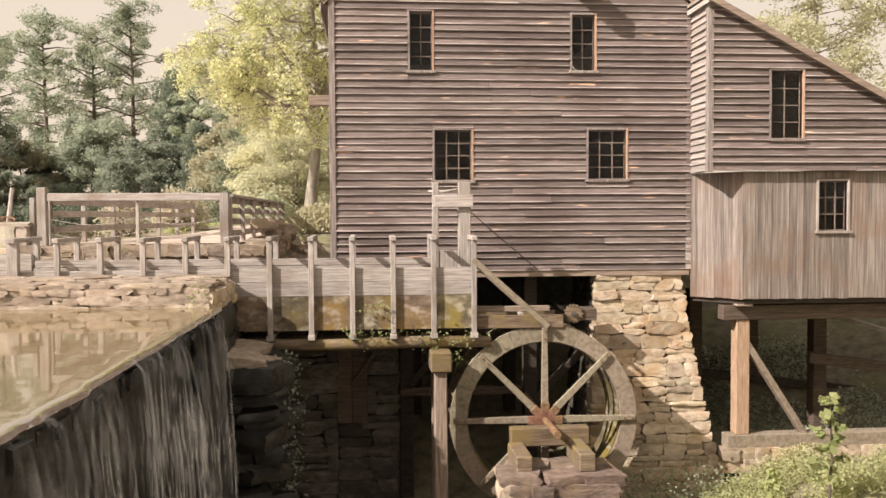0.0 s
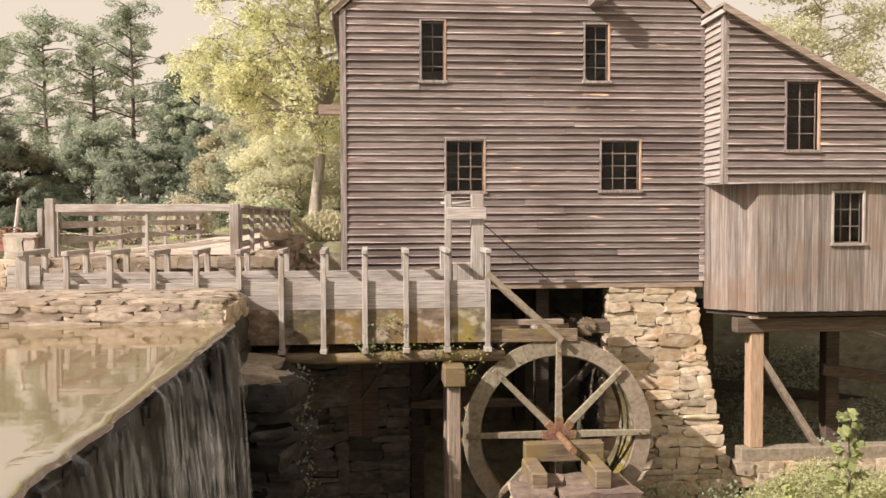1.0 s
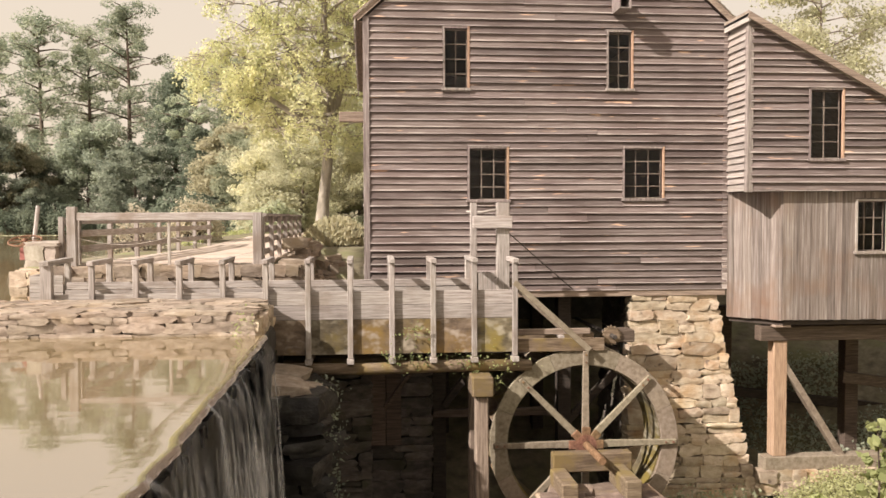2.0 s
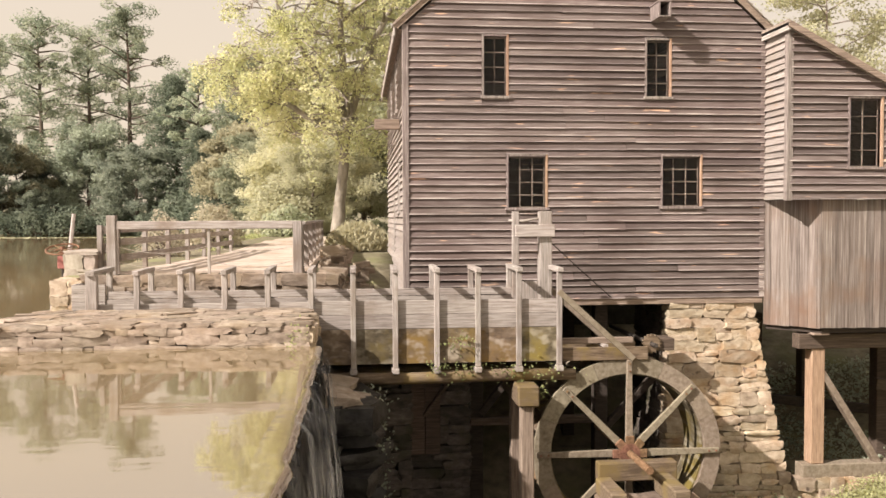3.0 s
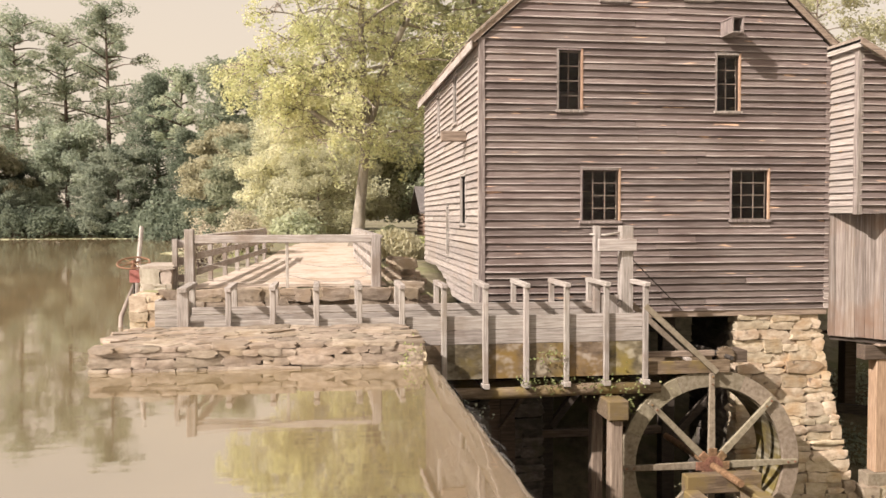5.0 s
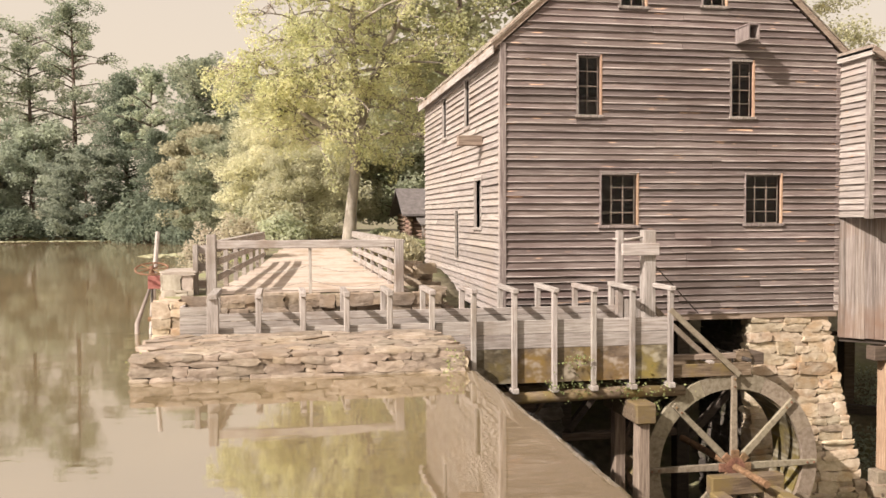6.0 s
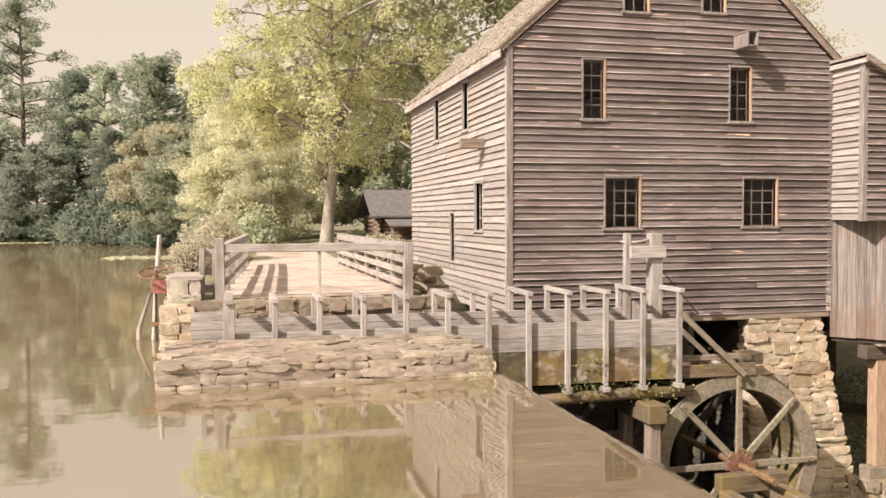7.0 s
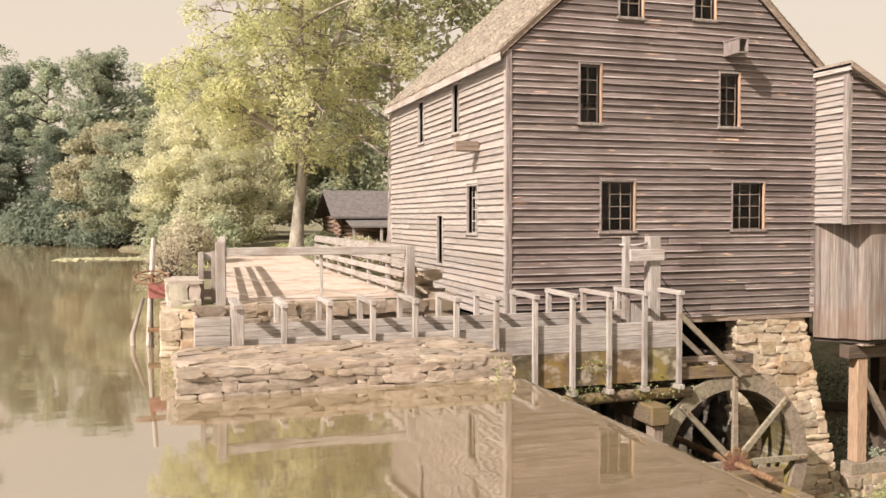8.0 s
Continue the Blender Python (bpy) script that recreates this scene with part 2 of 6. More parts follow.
m_pinebark = surface("pine_bark", [(0.3, (0.07, 0.05, 0.04)), (0.6, (0.17, 0.13, 0.1)), (0.8, (0.25, 0.2, 0.16))], (2, 2, 0.6), 3.0, vary=0.1)
m_concrete = surface("pale_concrete", [(0.3, (0.3, 0.25, 0.2)), (0.6, (0.46, 0.4, 0.33)), (0.8, (0.58, 0.53, 0.45))], (1, 1, 1), 6.0, vary=0.05)
m_logs = surface("cabin_log", [(0.3, (0.12, 0.075, 0.05)), (0.6, (0.26, 0.18, 0.13)), (0.8, (0.36, 0.27, 0.2))], along("x", 1, 8), 2.0, vary=0.2)
m_slate = surface("cabin_roof", [(0.3, (0.1, 0.085, 0.08)), (0.6, (0.17, 0.15, 0.14)), (0.8, (0.23, 0.21, 0.2))], (1, 1, 1), 4.0, vary=0.1)


def leaf_material(name, a, b, c, through=0.35):
    m, n, l, bsdf = nodes_of(name)
    geo = n.new("ShaderNodeNewGeometry")
    info = n.new("ShaderNodeObjectInfo")
    big = n.new("ShaderNodeTexNoise")
    big.inputs["Scale"].default_value, big.inputs["Detail"].default_value = 0.35, 3
    l.new(geo.outputs["Position"], big.inputs["Vector"])
    mean = n.new("ShaderNodeMath")
    mean.operation = "MULTIPLY_ADD"
    mean.inputs[1].default_value, mean.inputs[2].default_value = 0.36, -0.18
    l.new(geo.outputs["Random Per Island"], mean.inputs[0])
    tot = n.new("ShaderNodeMath")
    l.new(mean.outputs[0], tot.inputs[0])
    l.new(big.outputs["Fac"], tot.inputs[1])
    r = ramp(n, [(0.2, a), (0.5, b), (0.8, c)])
    l.new(tot.outputs[0], r.inputs[0])
    hsv = n.new("ShaderNodeHueSaturation")
    mr = n.new("ShaderNodeMapRange")
    mr.inputs["To Min"].default_value, mr.inputs["To Max"].default_value = 0.8, 1.2
    l.new(info.outputs["Random"], mr.inputs["Value"])
    l.new(mr.outputs[0], hsv.inputs["Value"])
    l.new(r.outputs[0], hsv.inputs["Color"])
    l.new(hsv.outputs[0], bsdf.inputs["Base Color"])
    bsdf.inputs["Roughness"].default_value = 0.7
    bsdf.inputs["Specular IOR Level"].default_value = 0.12
    tr = n.new("ShaderNodeBsdfTranslucent")
    l.new(hsv.outputs[0], tr.inputs["Color"])
    mix = n.new("ShaderNodeMixShader")
    mix.inputs[0].default_value = through
    l.new(bsdf.outputs[0], mix.inputs[1])
    l.new(tr.outputs[0], mix.inputs[2])
    l.new(mix.outputs[0], n["Material Output"].inputs["Surface"])
    return m


m_leaf_yellow = leaf_material("yellowing_leaf", (0.48, 0.495, 0.27), (0.63, 0.62, 0.35), (0.76, 0.72, 0.46), 0.66)
m_leaf_green = leaf_material("green_leaf", (0.34, 0.37, 0.25), (0.47, 0.49, 0.335), (0.58, 0.585, 0.415), 0.58)
# far-wood green raised and cooled in colour to stand in for haze
m_leaf_dark = leaf_material("dark_green_leaf", (0.24, 0.275, 0.215), (0.36, 0.39, 0.295), (0.49, 0.51, 0.385), 0.55)
m_leaf_pale = leaf_material("pale_green_leaf", (0.5, 0.49, 0.32), (0.62, 0.6, 0.41), (0.71, 0.675, 0.49), 0.6)
m_needle = leaf_material("pine_needle", (0.22, 0.265, 0.195), (0.38, 0.415, 0.295), (0.57, 0.575, 0.405), 0.5)
m_leaf_red = leaf_material("reddish_bush_leaf", (0.4, 0.37, 0.25), (0.57, 0.515, 0.375), (0.7, 0.62, 0.49), 0.5)
m_leaf_dull = leaf_material("dull_olive_leaf", (0.33, 0.31, 0.2), (0.47, 0.435, 0.29), (0.58, 0.535, 0.38), 0.48)
m_leaf_deep = leaf_material("deep_green_leaf", (0.125, 0.15, 0.11), (0.195, 0.225, 0.16), (0.285, 0.31, 0.22), 0.5)
m_leaf_light = leaf_material("light_green_leaf", (0.44, 0.46, 0.28), (0.57, 0.575, 0.36), (0.68, 0.665, 0.45), 0.62)
m_leaf_fresh = leaf_material("fresh_leaf", (0.27, 0.31, 0.13), (0.44, 0.47, 0.21), (0.6, 0.61, 0.31), 0.5)
m_leaf_clover = leaf_material("sunlit_clover", (0.4, 0.41, 0.21), (0.53, 0.53, 0.28), (0.64, 0.62, 0.36), 0.5)
m_lily = leaf_material("lily_pad", (0.42, 0.42, 0.24), (0.55, 0.53, 0.34), (0.64, 0.61, 0.43), 0.1)


def glass_material():
    m, n, l, bsdf = nodes_of("old_window_glass")
    bsdf.inputs["Base Color"].default_value = (0.9, 0.92, 0.9, 1)
    bsdf.inputs["Transmission Weight"].default_value = 1.0
    bsdf.inputs["Roughness"].default_value = 0.03
    bsdf.inputs["IOR"].default_value = 1.25
    return m


m_glass = glass_material()


def water_material(name, colour, ripple, rough, scale, ior=1.33):
    m, n, l, bsdf = nodes_of(name)
    geo = n.new("ShaderNodeNewGeometry")
    mp = n.new("ShaderNodeMapping")
    mp.inputs["Scale"].default_value = scale
    l.new(geo.outputs["Position"], mp.inputs["Vector"])
    a = n.new("ShaderNodeTexNoise")
    a.inputs["Scale"].default_value, a.inputs["Detail"].default_value = 1.0, 3
    l.new(mp.outputs[0], a.inputs["Vector"])
    silt = n.new("ShaderNodeTexNoise")
    silt.inputs["Scale"].default_value, silt.inputs["Detail"].default_value = 0.25, 4
    l.new(geo.outputs["Position"], silt.inputs["Vector"])
    r = ramp(n, [(0.3, tuple(c * 0.8 for c in colour)), (0.7, tuple(c * 1.15 for c in colour))])
    l.new(silt.outputs["Fac"], r.inputs[0])
    l.new(r.outputs[0], bsdf.inputs["Base Color"])
    bsdf.inputs["Roughness"].default_value = rough
    bsdf.inputs["IOR"].default_value = ior
    bsdf.inputs["Specular IOR Level"].default_value = 0.5
    b = n.new("ShaderNodeBump")
    b.inputs["Strength"].default_value, b.inputs["Distance"].default_value = ripple, 0.02
    l.new(a.outputs["Fac"], b.inputs["Height"])
    l.new(b.outputs[0], bsdf.inputs["Normal"])
    return m


m_pond = water_material("silty_pond_water", (0.215, 0.16, 0.088), 0.11, 0.04, (0.9, 2.4, 1.0), 6.0)
m_ledge = water_material("rippled_overflow", (0.215, 0.16, 0.088), 0.3, 0.05, (2.2, 4.0, 1), 6.0)
m_stream = water_material("dark_stream_water", (0.06, 0.045, 0.025), 0.8, 0.1, (3, 3, 1))


def sheet_material():
    """Thin curtain of falling water: torn into clumps and fine threads."""
    m, n, l, bsdf = nodes_of("water_curtain")
    geo = n.new("ShaderNodeNewGeometry")

    def threads(scale, lo, hi, detail, bend):
        mp = n.new("ShaderNodeMapping")
        mp.inputs["Scale"].default_value = scale
        l.new(geo.outputs["Position"], mp.inputs["Vector"])
        a = n.new("ShaderNodeTexNoise")
        a.inputs["Scale"].default_value, a.inputs["Detail"].default_value, a.inputs["Roughness"].default_value = 1.0, detail, 0.55
        a.inputs["Distortion"].default_value = bend
        l.new(mp.outputs[0], a.inputs["Vector"])
        r = n.new("ShaderNodeMapRange")
        r.interpolation_type = "SMOOTHSTEP"
        r.inputs["From Min"].default_value, r.inputs["From Max"].default_value = lo, hi
        l.new(a.outputs["Fac"], r.inputs["Value"])
        return r.outputs[0]

    mul = n.new("ShaderNodeMath")
    mul.operation = "MULTIPLY"
    l.new(threads((0.6, 5.0, 1.25), 0.44, 0.66, 6, 1.4), mul.inputs[0])
    l.new(threads((0.5, 1.3, 0.42), 0.42, 0.66, 3, 0.3), mul.inputs[1])
    half = n.new("ShaderNodeMath")
    half.operation = "MULTIPLY"
    l.new(mul.outputs[0], half.inputs[0])
    sep = n.new("ShaderNodeSeparateXYZ")
    l.new(geo.outputs["Position"], sep.inputs[0])
    lip = n.new("ShaderNodeMapRange")
    lip.interpolation_type = "SMOOTHSTEP"
    lip.inputs["From Min"].default_value, lip.inputs["From Max"].default_value = WATER, WATER - 1.3
    lip.inputs["To Min"].default_value, lip.inputs["To Max"].default_value = 0.1, 0.66
    l.new(sep.outputs["Z"], lip.inputs["Value"])
    l.new(lip.outputs[0], half.inputs[1])
    bsdf.inputs["Base Color"].default_value = (0.8, 0.79, 0.78, 1)
    bsdf.inputs["Roughness"].default_value = 0.4
    tp = n.new("ShaderNodeBsdfTransparent")
    mix = n.new("ShaderNodeMixShader")
    l.new(half.outputs[0], mix.inputs[0])
    l.new(tp.outputs[0], mix.inputs[1])
    l.new(bsdf.outputs[0], mix.inputs[2])
    l.new(mix.outputs[0], n["Material Output"].inputs["Surface"])
    return m


m_curtain = sheet_material()


def falling_material():
    m, n, l, bsdf = nodes_of("falling_water")
    geo = n.new("ShaderNodeNewGeometry")
    mp = n.new("ShaderNodeMapping")
    mp.inputs["Scale"].default_value = (3.0, 20.0, 1.3)
    l.new(geo.outputs["Position"], mp.inputs["Vector"])
    a = n.new("ShaderNodeTexNoise")
    a.inputs["Scale"].default_value, a.inputs["Detail"].default_value = 1.0, 6
    l.new(mp.outputs[0], a.inputs["Vector"])
    r = n.new("ShaderNodeMapRange")
    r.inputs["From Min"].default_value, r.inputs["From Max"].default_value = 0.44, 0.7
    l.new(a.outputs["Fac"], r.inputs["Value"])
    own = n.new("ShaderNodeMapRange")
    own.inputs["To Min"].default_value, own.inputs["To Max"].default_value = 0.05, 0.62
    l.new(geo.outputs["Random Per Island"], own.inputs["Value"])
    both = n.new("ShaderNodeMath")
    both.operation = "MULTIPLY"
    sq = n.new("ShaderNodeMath")
    sq.operation = "POWER"
    sq.inputs[1].default_value = 1.7
    l.new(own.outputs[0], sq.inputs[0])
    l.new(r.outputs[0], both.inputs[0])
    l.new(sq.outputs[0], both.inputs[1])
    bsdf.inputs["Base Color"].default_value = (0.85, 0.84, 0.83, 1)
    bsdf.inputs["Roughness"].default_value = 0.3
    tp = n.new("ShaderNodeBsdfTransparent")
    mix = n.new("ShaderNodeMixShader")
    l.new(both.outputs[0], mix.inputs[0])
    l.new(tp.outputs[0], mix.inputs[1])
    l.new(bsdf.outputs[0], mix.inputs[2])
    l.new(mix.outputs[0], n["Material Output"].inputs["Surface"])
    return m


m_fall = falling_material()
m_ground = surface("grassy_earth", [(0.3, (0.1, 0.08, 0.055)), (0.5, (0.19, 0.155, 0.105)), (0.75, (0.3, 0.25, 0.18))], (1, 1, 1), 3.0,
                   stain=(0.2, 0.19, 0.09), stain_scale=0.5, stain_range=(0.5, 0.7), vary=0.0, bump=0.6, dist=0.05)
m_road = surface("sandy_path", [(0.3, (0.4, 0.33, 0.25)), (0.5, (0.53, 0.455, 0.36)), (0.75, (0.63, 0.55, 0.45))], (1, 1, 1), 5.0,
                 stain=(0.33, 0.26, 0.165), stain_scale=0.9, stain_range=(0.46, 0.72), vary=0.0, bump=0.4, dist=0.02)

m_brownstone = surface("purplish_brown_stone", [(0.25, (0.085, 0.06, 0.048)), (0.5, (0.175, 0.128, 0.1)), (0.75, (0.28, 0.215, 0.17))], (1, 1, 2), 5.0, stain=(0.24, 0.17, 0.1), stain_scale=2.0, vary=0.2, bump=1.0, dist=0.04, hue=0.006)

# brown stone made darker, with moss stain, to paint in the ravine's shade
m_shade_stone = surface("mossy_shade_dark_stone", [(0.25, (0.035, 0.03, 0.026)), (0.5, (0.095, 0.079, 0.066)), (0.75, (0.18, 0.15, 0.126))], (1, 1, 2), 5.0, rough=0.6, stain=(0.06, 0.055, 0.03), stain_scale=1.6, vary=0.3, bump=1.0, dist=0.04, hue=0.006)
# timber colour lowered in place of the shade below the annex
m_girder = surface("shade_dark_timber", [(0.3, (0.05, 0.036, 0.027)), (0.55, (0.115, 0.083, 0.062)), (0.8, (0.21, 0.165, 0.13))], along("x", 0.9, 16), 2.2, vary=0.1, hue=0.004)
# wet rock with the headwall's shade darkened into its colour
m_wet_shade_rock = surface("wet_shade_black_rock", [(0.3, (0.012, 0.011, 0.01)), (0.55, (0.032, 0.029, 0.026)), (0.8, (0.075, 0.069, 0.062))], (1, 1, 1.4), 4.0, rough=0.4, stain=(0.03, 0.03, 0.016), stain_scale=1.5, vary=0.3, bump=1.0, dist=0.04, hue=0.004)


# ---- ground, pond, dam ----
def smooth_step(a, b, x):
    t = min(1.0, max(0.0, (x - a) / (b - a)))
    return t * t * (3 - 2 * t)


def shore(y):
    """The pond's eastern shore as x at y, north of the platform."""
    if y < 46:
        return -8.75
    if y < 77:
        return -8.75 - (y - 46) * 0.125
    if y < 98:
        return -12.6 - (y - 77) * 0.66
    return -9999


def ground_height(x, y):
    bumpy = 0.05 * noise.noise((x * 0.6, y * 0.6, 3.0))
    if y < 18.12:
        if x < -3.35:
            if -8.4 < x and 16.2 < y:
                return 0.5 + bumpy
            return -1.2
        floor = -4.6 + min(1.15, max(0.0, (x - 5.4) * 0.42)) + 2 * bumpy
        if x > 12:
            floor += min(4.7, (x - 12) * 0.55)
        return floor
    if -3.35 < x <= -1.45 and y < 18.9:
        return -4.6
    if -2.9 < x <= -1.45 and y < 26:
        return 0.55 + 0.73 * smooth_step(20.5, 26, y) + bumpy
    if -1.45 < x < 12.5 and y < 27.5:
        return -4.5 + max(0.0, y - 19.0) * 0.42 + max(0.0, x - 6.5) * 0.1 + bumpy
    if 12.5 <= x < 24 and y < 27.5:
        low = -4.5 + max(0.0, y - 19.0) * 0.42 + 0.6 + bumpy
        return low + (1.28 - low) * smooth_step(11.5, 20, x)
    if x < shore(y) + 0.4 * noise.noise((x * 0.2, y * 0.2, 8.0)):
        return -1.2
    land = 1.28 + 0.2 * smooth_step(28, 36, y) + bumpy * smooth_step(30, 34, y)
    if y > 45 and x < 40:
        land = 1.48 - 0.9 * smooth_step(shore(y) + 8, shore(y), x) if y < 98 else 0.75 + 0.02 * (y - 98)
    return land


def spread(*cuts):
    out = []
    for a, b, step in cuts:
        k = a
        while k < b - 1e-6:
            out.append(k)
            k += step
    out.append(cuts[-1][1])
    return out


gx = spread((-420, -120, 50), (-120, -40, 8), (-40, -10, 2), (-10, -3.4, 0.55), (-3.4, -3.2, 0.1), (-3.2, 13, 0.54), (13, 40, 3), (40, 420, 60))
gy = spread((-220, -20, 40), (-20, 10, 3), (10, 18.08, 0.5), (18.08, 18.14, 0.06), (18.14, 28, 0.55), (28, 48, 1.2), (48, 110, 2.5), (110, 200, 15), (200, 620, 70))
g = Geo()
g.v = [(x, y, ground_height(x, y)) for y in gy for x in gx]
w = len(gx)
g.f = [(j * w + i, j * w + i + 1, (j + 1) * w + i + 1, (j + 1) * w + i) for j in range(len(gy) - 1) for i in range(w - 1)]
tagged(part("ground", g, m_ground, smooth=True), "grassy brown earth round the mill pond and ravine", "ground", kind="structure")

g = Geo()
pv = []
for j in range(28):
    y = 18.35 + j * 0.9
    cx, hw = -5.55 + 0.03 * j, 2.0 - 0.035 * j
    pv.append((cx, hw, y))
for cx, hw, y in pv:
    for k in range(9):
        x = cx - hw + 2 * hw * k / 8 + 0.12 * noise.noise((y, k, 0))
        g.v.append((x, y, ground_height(x, y) + 0.02 + 0.02 * noise.noise((x, y, 1))))
for j in range(len(pv) - 1):
    for k in range(8):
        a = j * 9 + k
        g.f.append((a, a + 1, a + 10, a + 9))
tagged(part("path", g, m_road, smooth=True), "pale sandy path over the dam platform", "path", kind="structure")

tagged(part("pond_water", Geo().hexa([(-400, -180, WATER - 0.3), (-3.42, -180, WATER - 0.3), (-3.42, 118, WATER - 0.3), (-400, 118, WATER - 0.3),
                                     (-400, -180, WATER), (-3.31, -180, WATER), (-3.31, 118, WATER), (-400, 118, WATER)]), m_pond),
       "still silty brown mill pond water", "water", kind="structure")
tagged(part("stream_water", Geo().box(-2.9, -30, -4.7, 5.6, 18.0, -4.42), m_stream), "dark water in the ravine below the dam", "water", kind="structure")

# dam: a battered wall of rough stone under the falling sheet
rng = random.Random(5)
dam = base("dam", (-3.3, 4, -4.6), "dark wet stone dam with water spilling over its crest", "dam", kind="structure")
g = Geo()
ny, nz = 150, 26
for j in range(ny):
    y = -14 + 27.96 * j / (ny - 1)
    for k in range(nz + 1):
        s = k / nz
        z = WATER - 0.03 - 5.1 * s
        x = -3.17 + 0.5 * s + (0.16 * noise.noise((y * 1.3, z * 2.6, 4.0)) + 0.08 * noise.noise((y * 3.5, z * 5.0, 9.0))) * min(1.0, 0.25 + 3 * s) + 0.05 * noise.noise((y * 2.0, 0, 2.0))
        g.v.append((x, y, z))
for j in range(ny - 1):
    for k in range(nz):
        c = j * (nz + 1) + k
        g.f.append((c, c + 1, c + nz + 2, c + nz + 1))
part("rock_face", g, m_wet_shade_stone, dam, "rough wet rock face", smooth=True)
part("core", Geo().box(-4.1, -14, -4.8, -3.3, 13.94, WATER - 0.04), m_wet_shade_stone, dam)
g = Geo()
y = -6.0
while y < 13.5:
    w_ = rng.choice((0.015, 0.025, 0.035, 0.05, 0.08)) * rng.uniform(0.7, 1.4)
    push, x0 = rng.uniform(0.5, 1.15), -3.2 + rng.uniform(-0.03, 0.05)
    n0, rows = len(g.v), 12
    drift = rng.uniform(-0.08, 0.08)
    long = 1.0 if rng.random() < 0.7 else rng.uniform(0.25, 0.7)
    for k in range(rows + 1):
        s = (k / rows) * long
        x = x0 + 0.07 * min(1.0, s * 14) * push + 0.4 * push * s ** 0.55
        z = WATER + 0.012 - 4.95 * s ** 1.5 - (0.02 if k else 0)
        half = w_ * (0.5 + 0.5 * s)
        for q, t in enumerate((-1, 0, 1)):
            g.v.append((x + (0.03 if t == 0 else 0.0) + 0.02 * noise.noise((y * 9, s * 6, t)), y + drift * s + t * half, z))
    for k in range(rows):
        for q in range(2):
            c = n0 + 3 * k + q
            g.f.append((c, c + 1, c + 4, c + 3))
    y += w_ * rng.uniform(2.0, 10.0) * (1.3 if y < 8 else 0.8)
sheets = Geo()
for y0, y1, push in ((-6.0, 13.6, 0.62), (1.5, 13.4, 0.95), (8.6, 13.45, 0.78), (10.2, 13.3, 1.1)):
    n0, rows, cols = len(sheets.v), 14, 90
    for j in range(cols + 1):
        y = y0 + (y1 - y0) * j / cols
        lip = -3.2 + 0.05 * noise.noise((y * 1.9, push * 7, 2.0))
        own = push * (1 + 0.35 * noise.noise((y * 1.2, push * 5, 8.0)))
        for k in range(rows + 1):
            s = k / rows
            x = lip + 0.07 * min(1.0, s * 14) * own + 0.4 * own * s ** 0.55 + 0.03 * noise.noise((y * 4, s * 3, push))
            sheets.v.append((x, y, WATER + 0.01 - 4.95 * s ** 1.5 - (0.02 if k else 0)))
    for j in range(cols):
        for k in range(rows):
            c = n0 + j * (rows + 1) + k
            sheets.f.append((c, c + 1, c + rows + 2, c + rows + 1))
tagged(part("water_curtain", sheets, m_curtain, dam, "torn misty curtain of falling water", smooth=True), kind="stuff")
tagged(part("falling_water", g, m_fall, dam, "thin white streaks of falling water", smooth=True), kind="stuff")

g = Geo()
for j in range(320):
    y = -14 + 27.9 * j / 319
    lip = -3.15 + 0.06 * noise.noise((y * 1.6, 0, 2.0)) + 0.025 * noise.noise((y * 5.0, 1.0, 6.0)) - 0.05 * max(0.0, noise.noise((y * 2.7, 4.0, 1.0)) - 0.25)
    wide = 0.12 + 0.1 * noise.noise((y * 0.7, 1.0, 3.0))
    for x, z in ((lip + 0.03, -0.05), (lip, 0.004), (lip - 0.08, 0.006), (lip - 0.1 - wide * 0.3, 0.005), (lip - 0.18 - wide * 0.5, 0.003), (lip - 0.26 - wide * 0.7, -0.006)):
        g.v.append((x, y, WATER + z))
for j in range(319):
    for k in range(5):
        c = j * 6 + k
        g.f.append((c, c + 1, c + 7, c + 6))
part("crest_ledge", g, m_ledge, dam, "thin rippled water at the overflow", smooth=True)

# ---- stones ----
def stone_mesh(i):
    r = random.Random(100 + i)
    bm = bmesh.new()
    bmesh.ops.create_cube(bm, size=1.0)
    bmesh.ops.subdivide_edges(bm, edges=list(bm.edges), cuts=2, use_grid_fill=True)
    for v in bm.verts:
        c = v.co * 2
        out = sum(1 for a in c if abs(abs(a) - 1) < 0.01)
        pull = {1: 1.0, 2: r.uniform(0.95, 1.02), 3: r.uniform(0.84, 1.0)}[max(1, out)]
        v.co = v.co * pull + Vector((r.uniform(-1, 1) * 0.06, r.uniform(-1, 1) * 0.035, r.uniform(-1, 1) * 0.075))
    bm.normal_update()
    for e in bm.edges:
        if e.calc_face_angle(0) > 0.7:
            e.smooth = False
    bm.normal_update()
    me = bpy.data.meshes.new("stone")
    for f in bm.faces:
        f.smooth = True
    bm.to_mesh(me)
    bm.free()
    return me


STONES = {}


def stone_piece(parent, material, m, r, name="stone"):
    key = (material.name, r.randrange(14))
    if key not in STONES:
        STONES[key] = stone_mesh(key[1])
        STONES[key].materials.append(material)
    ob = under(new(name, STONES[key]), parent)
    ob.matrix_basis = m
    return ob


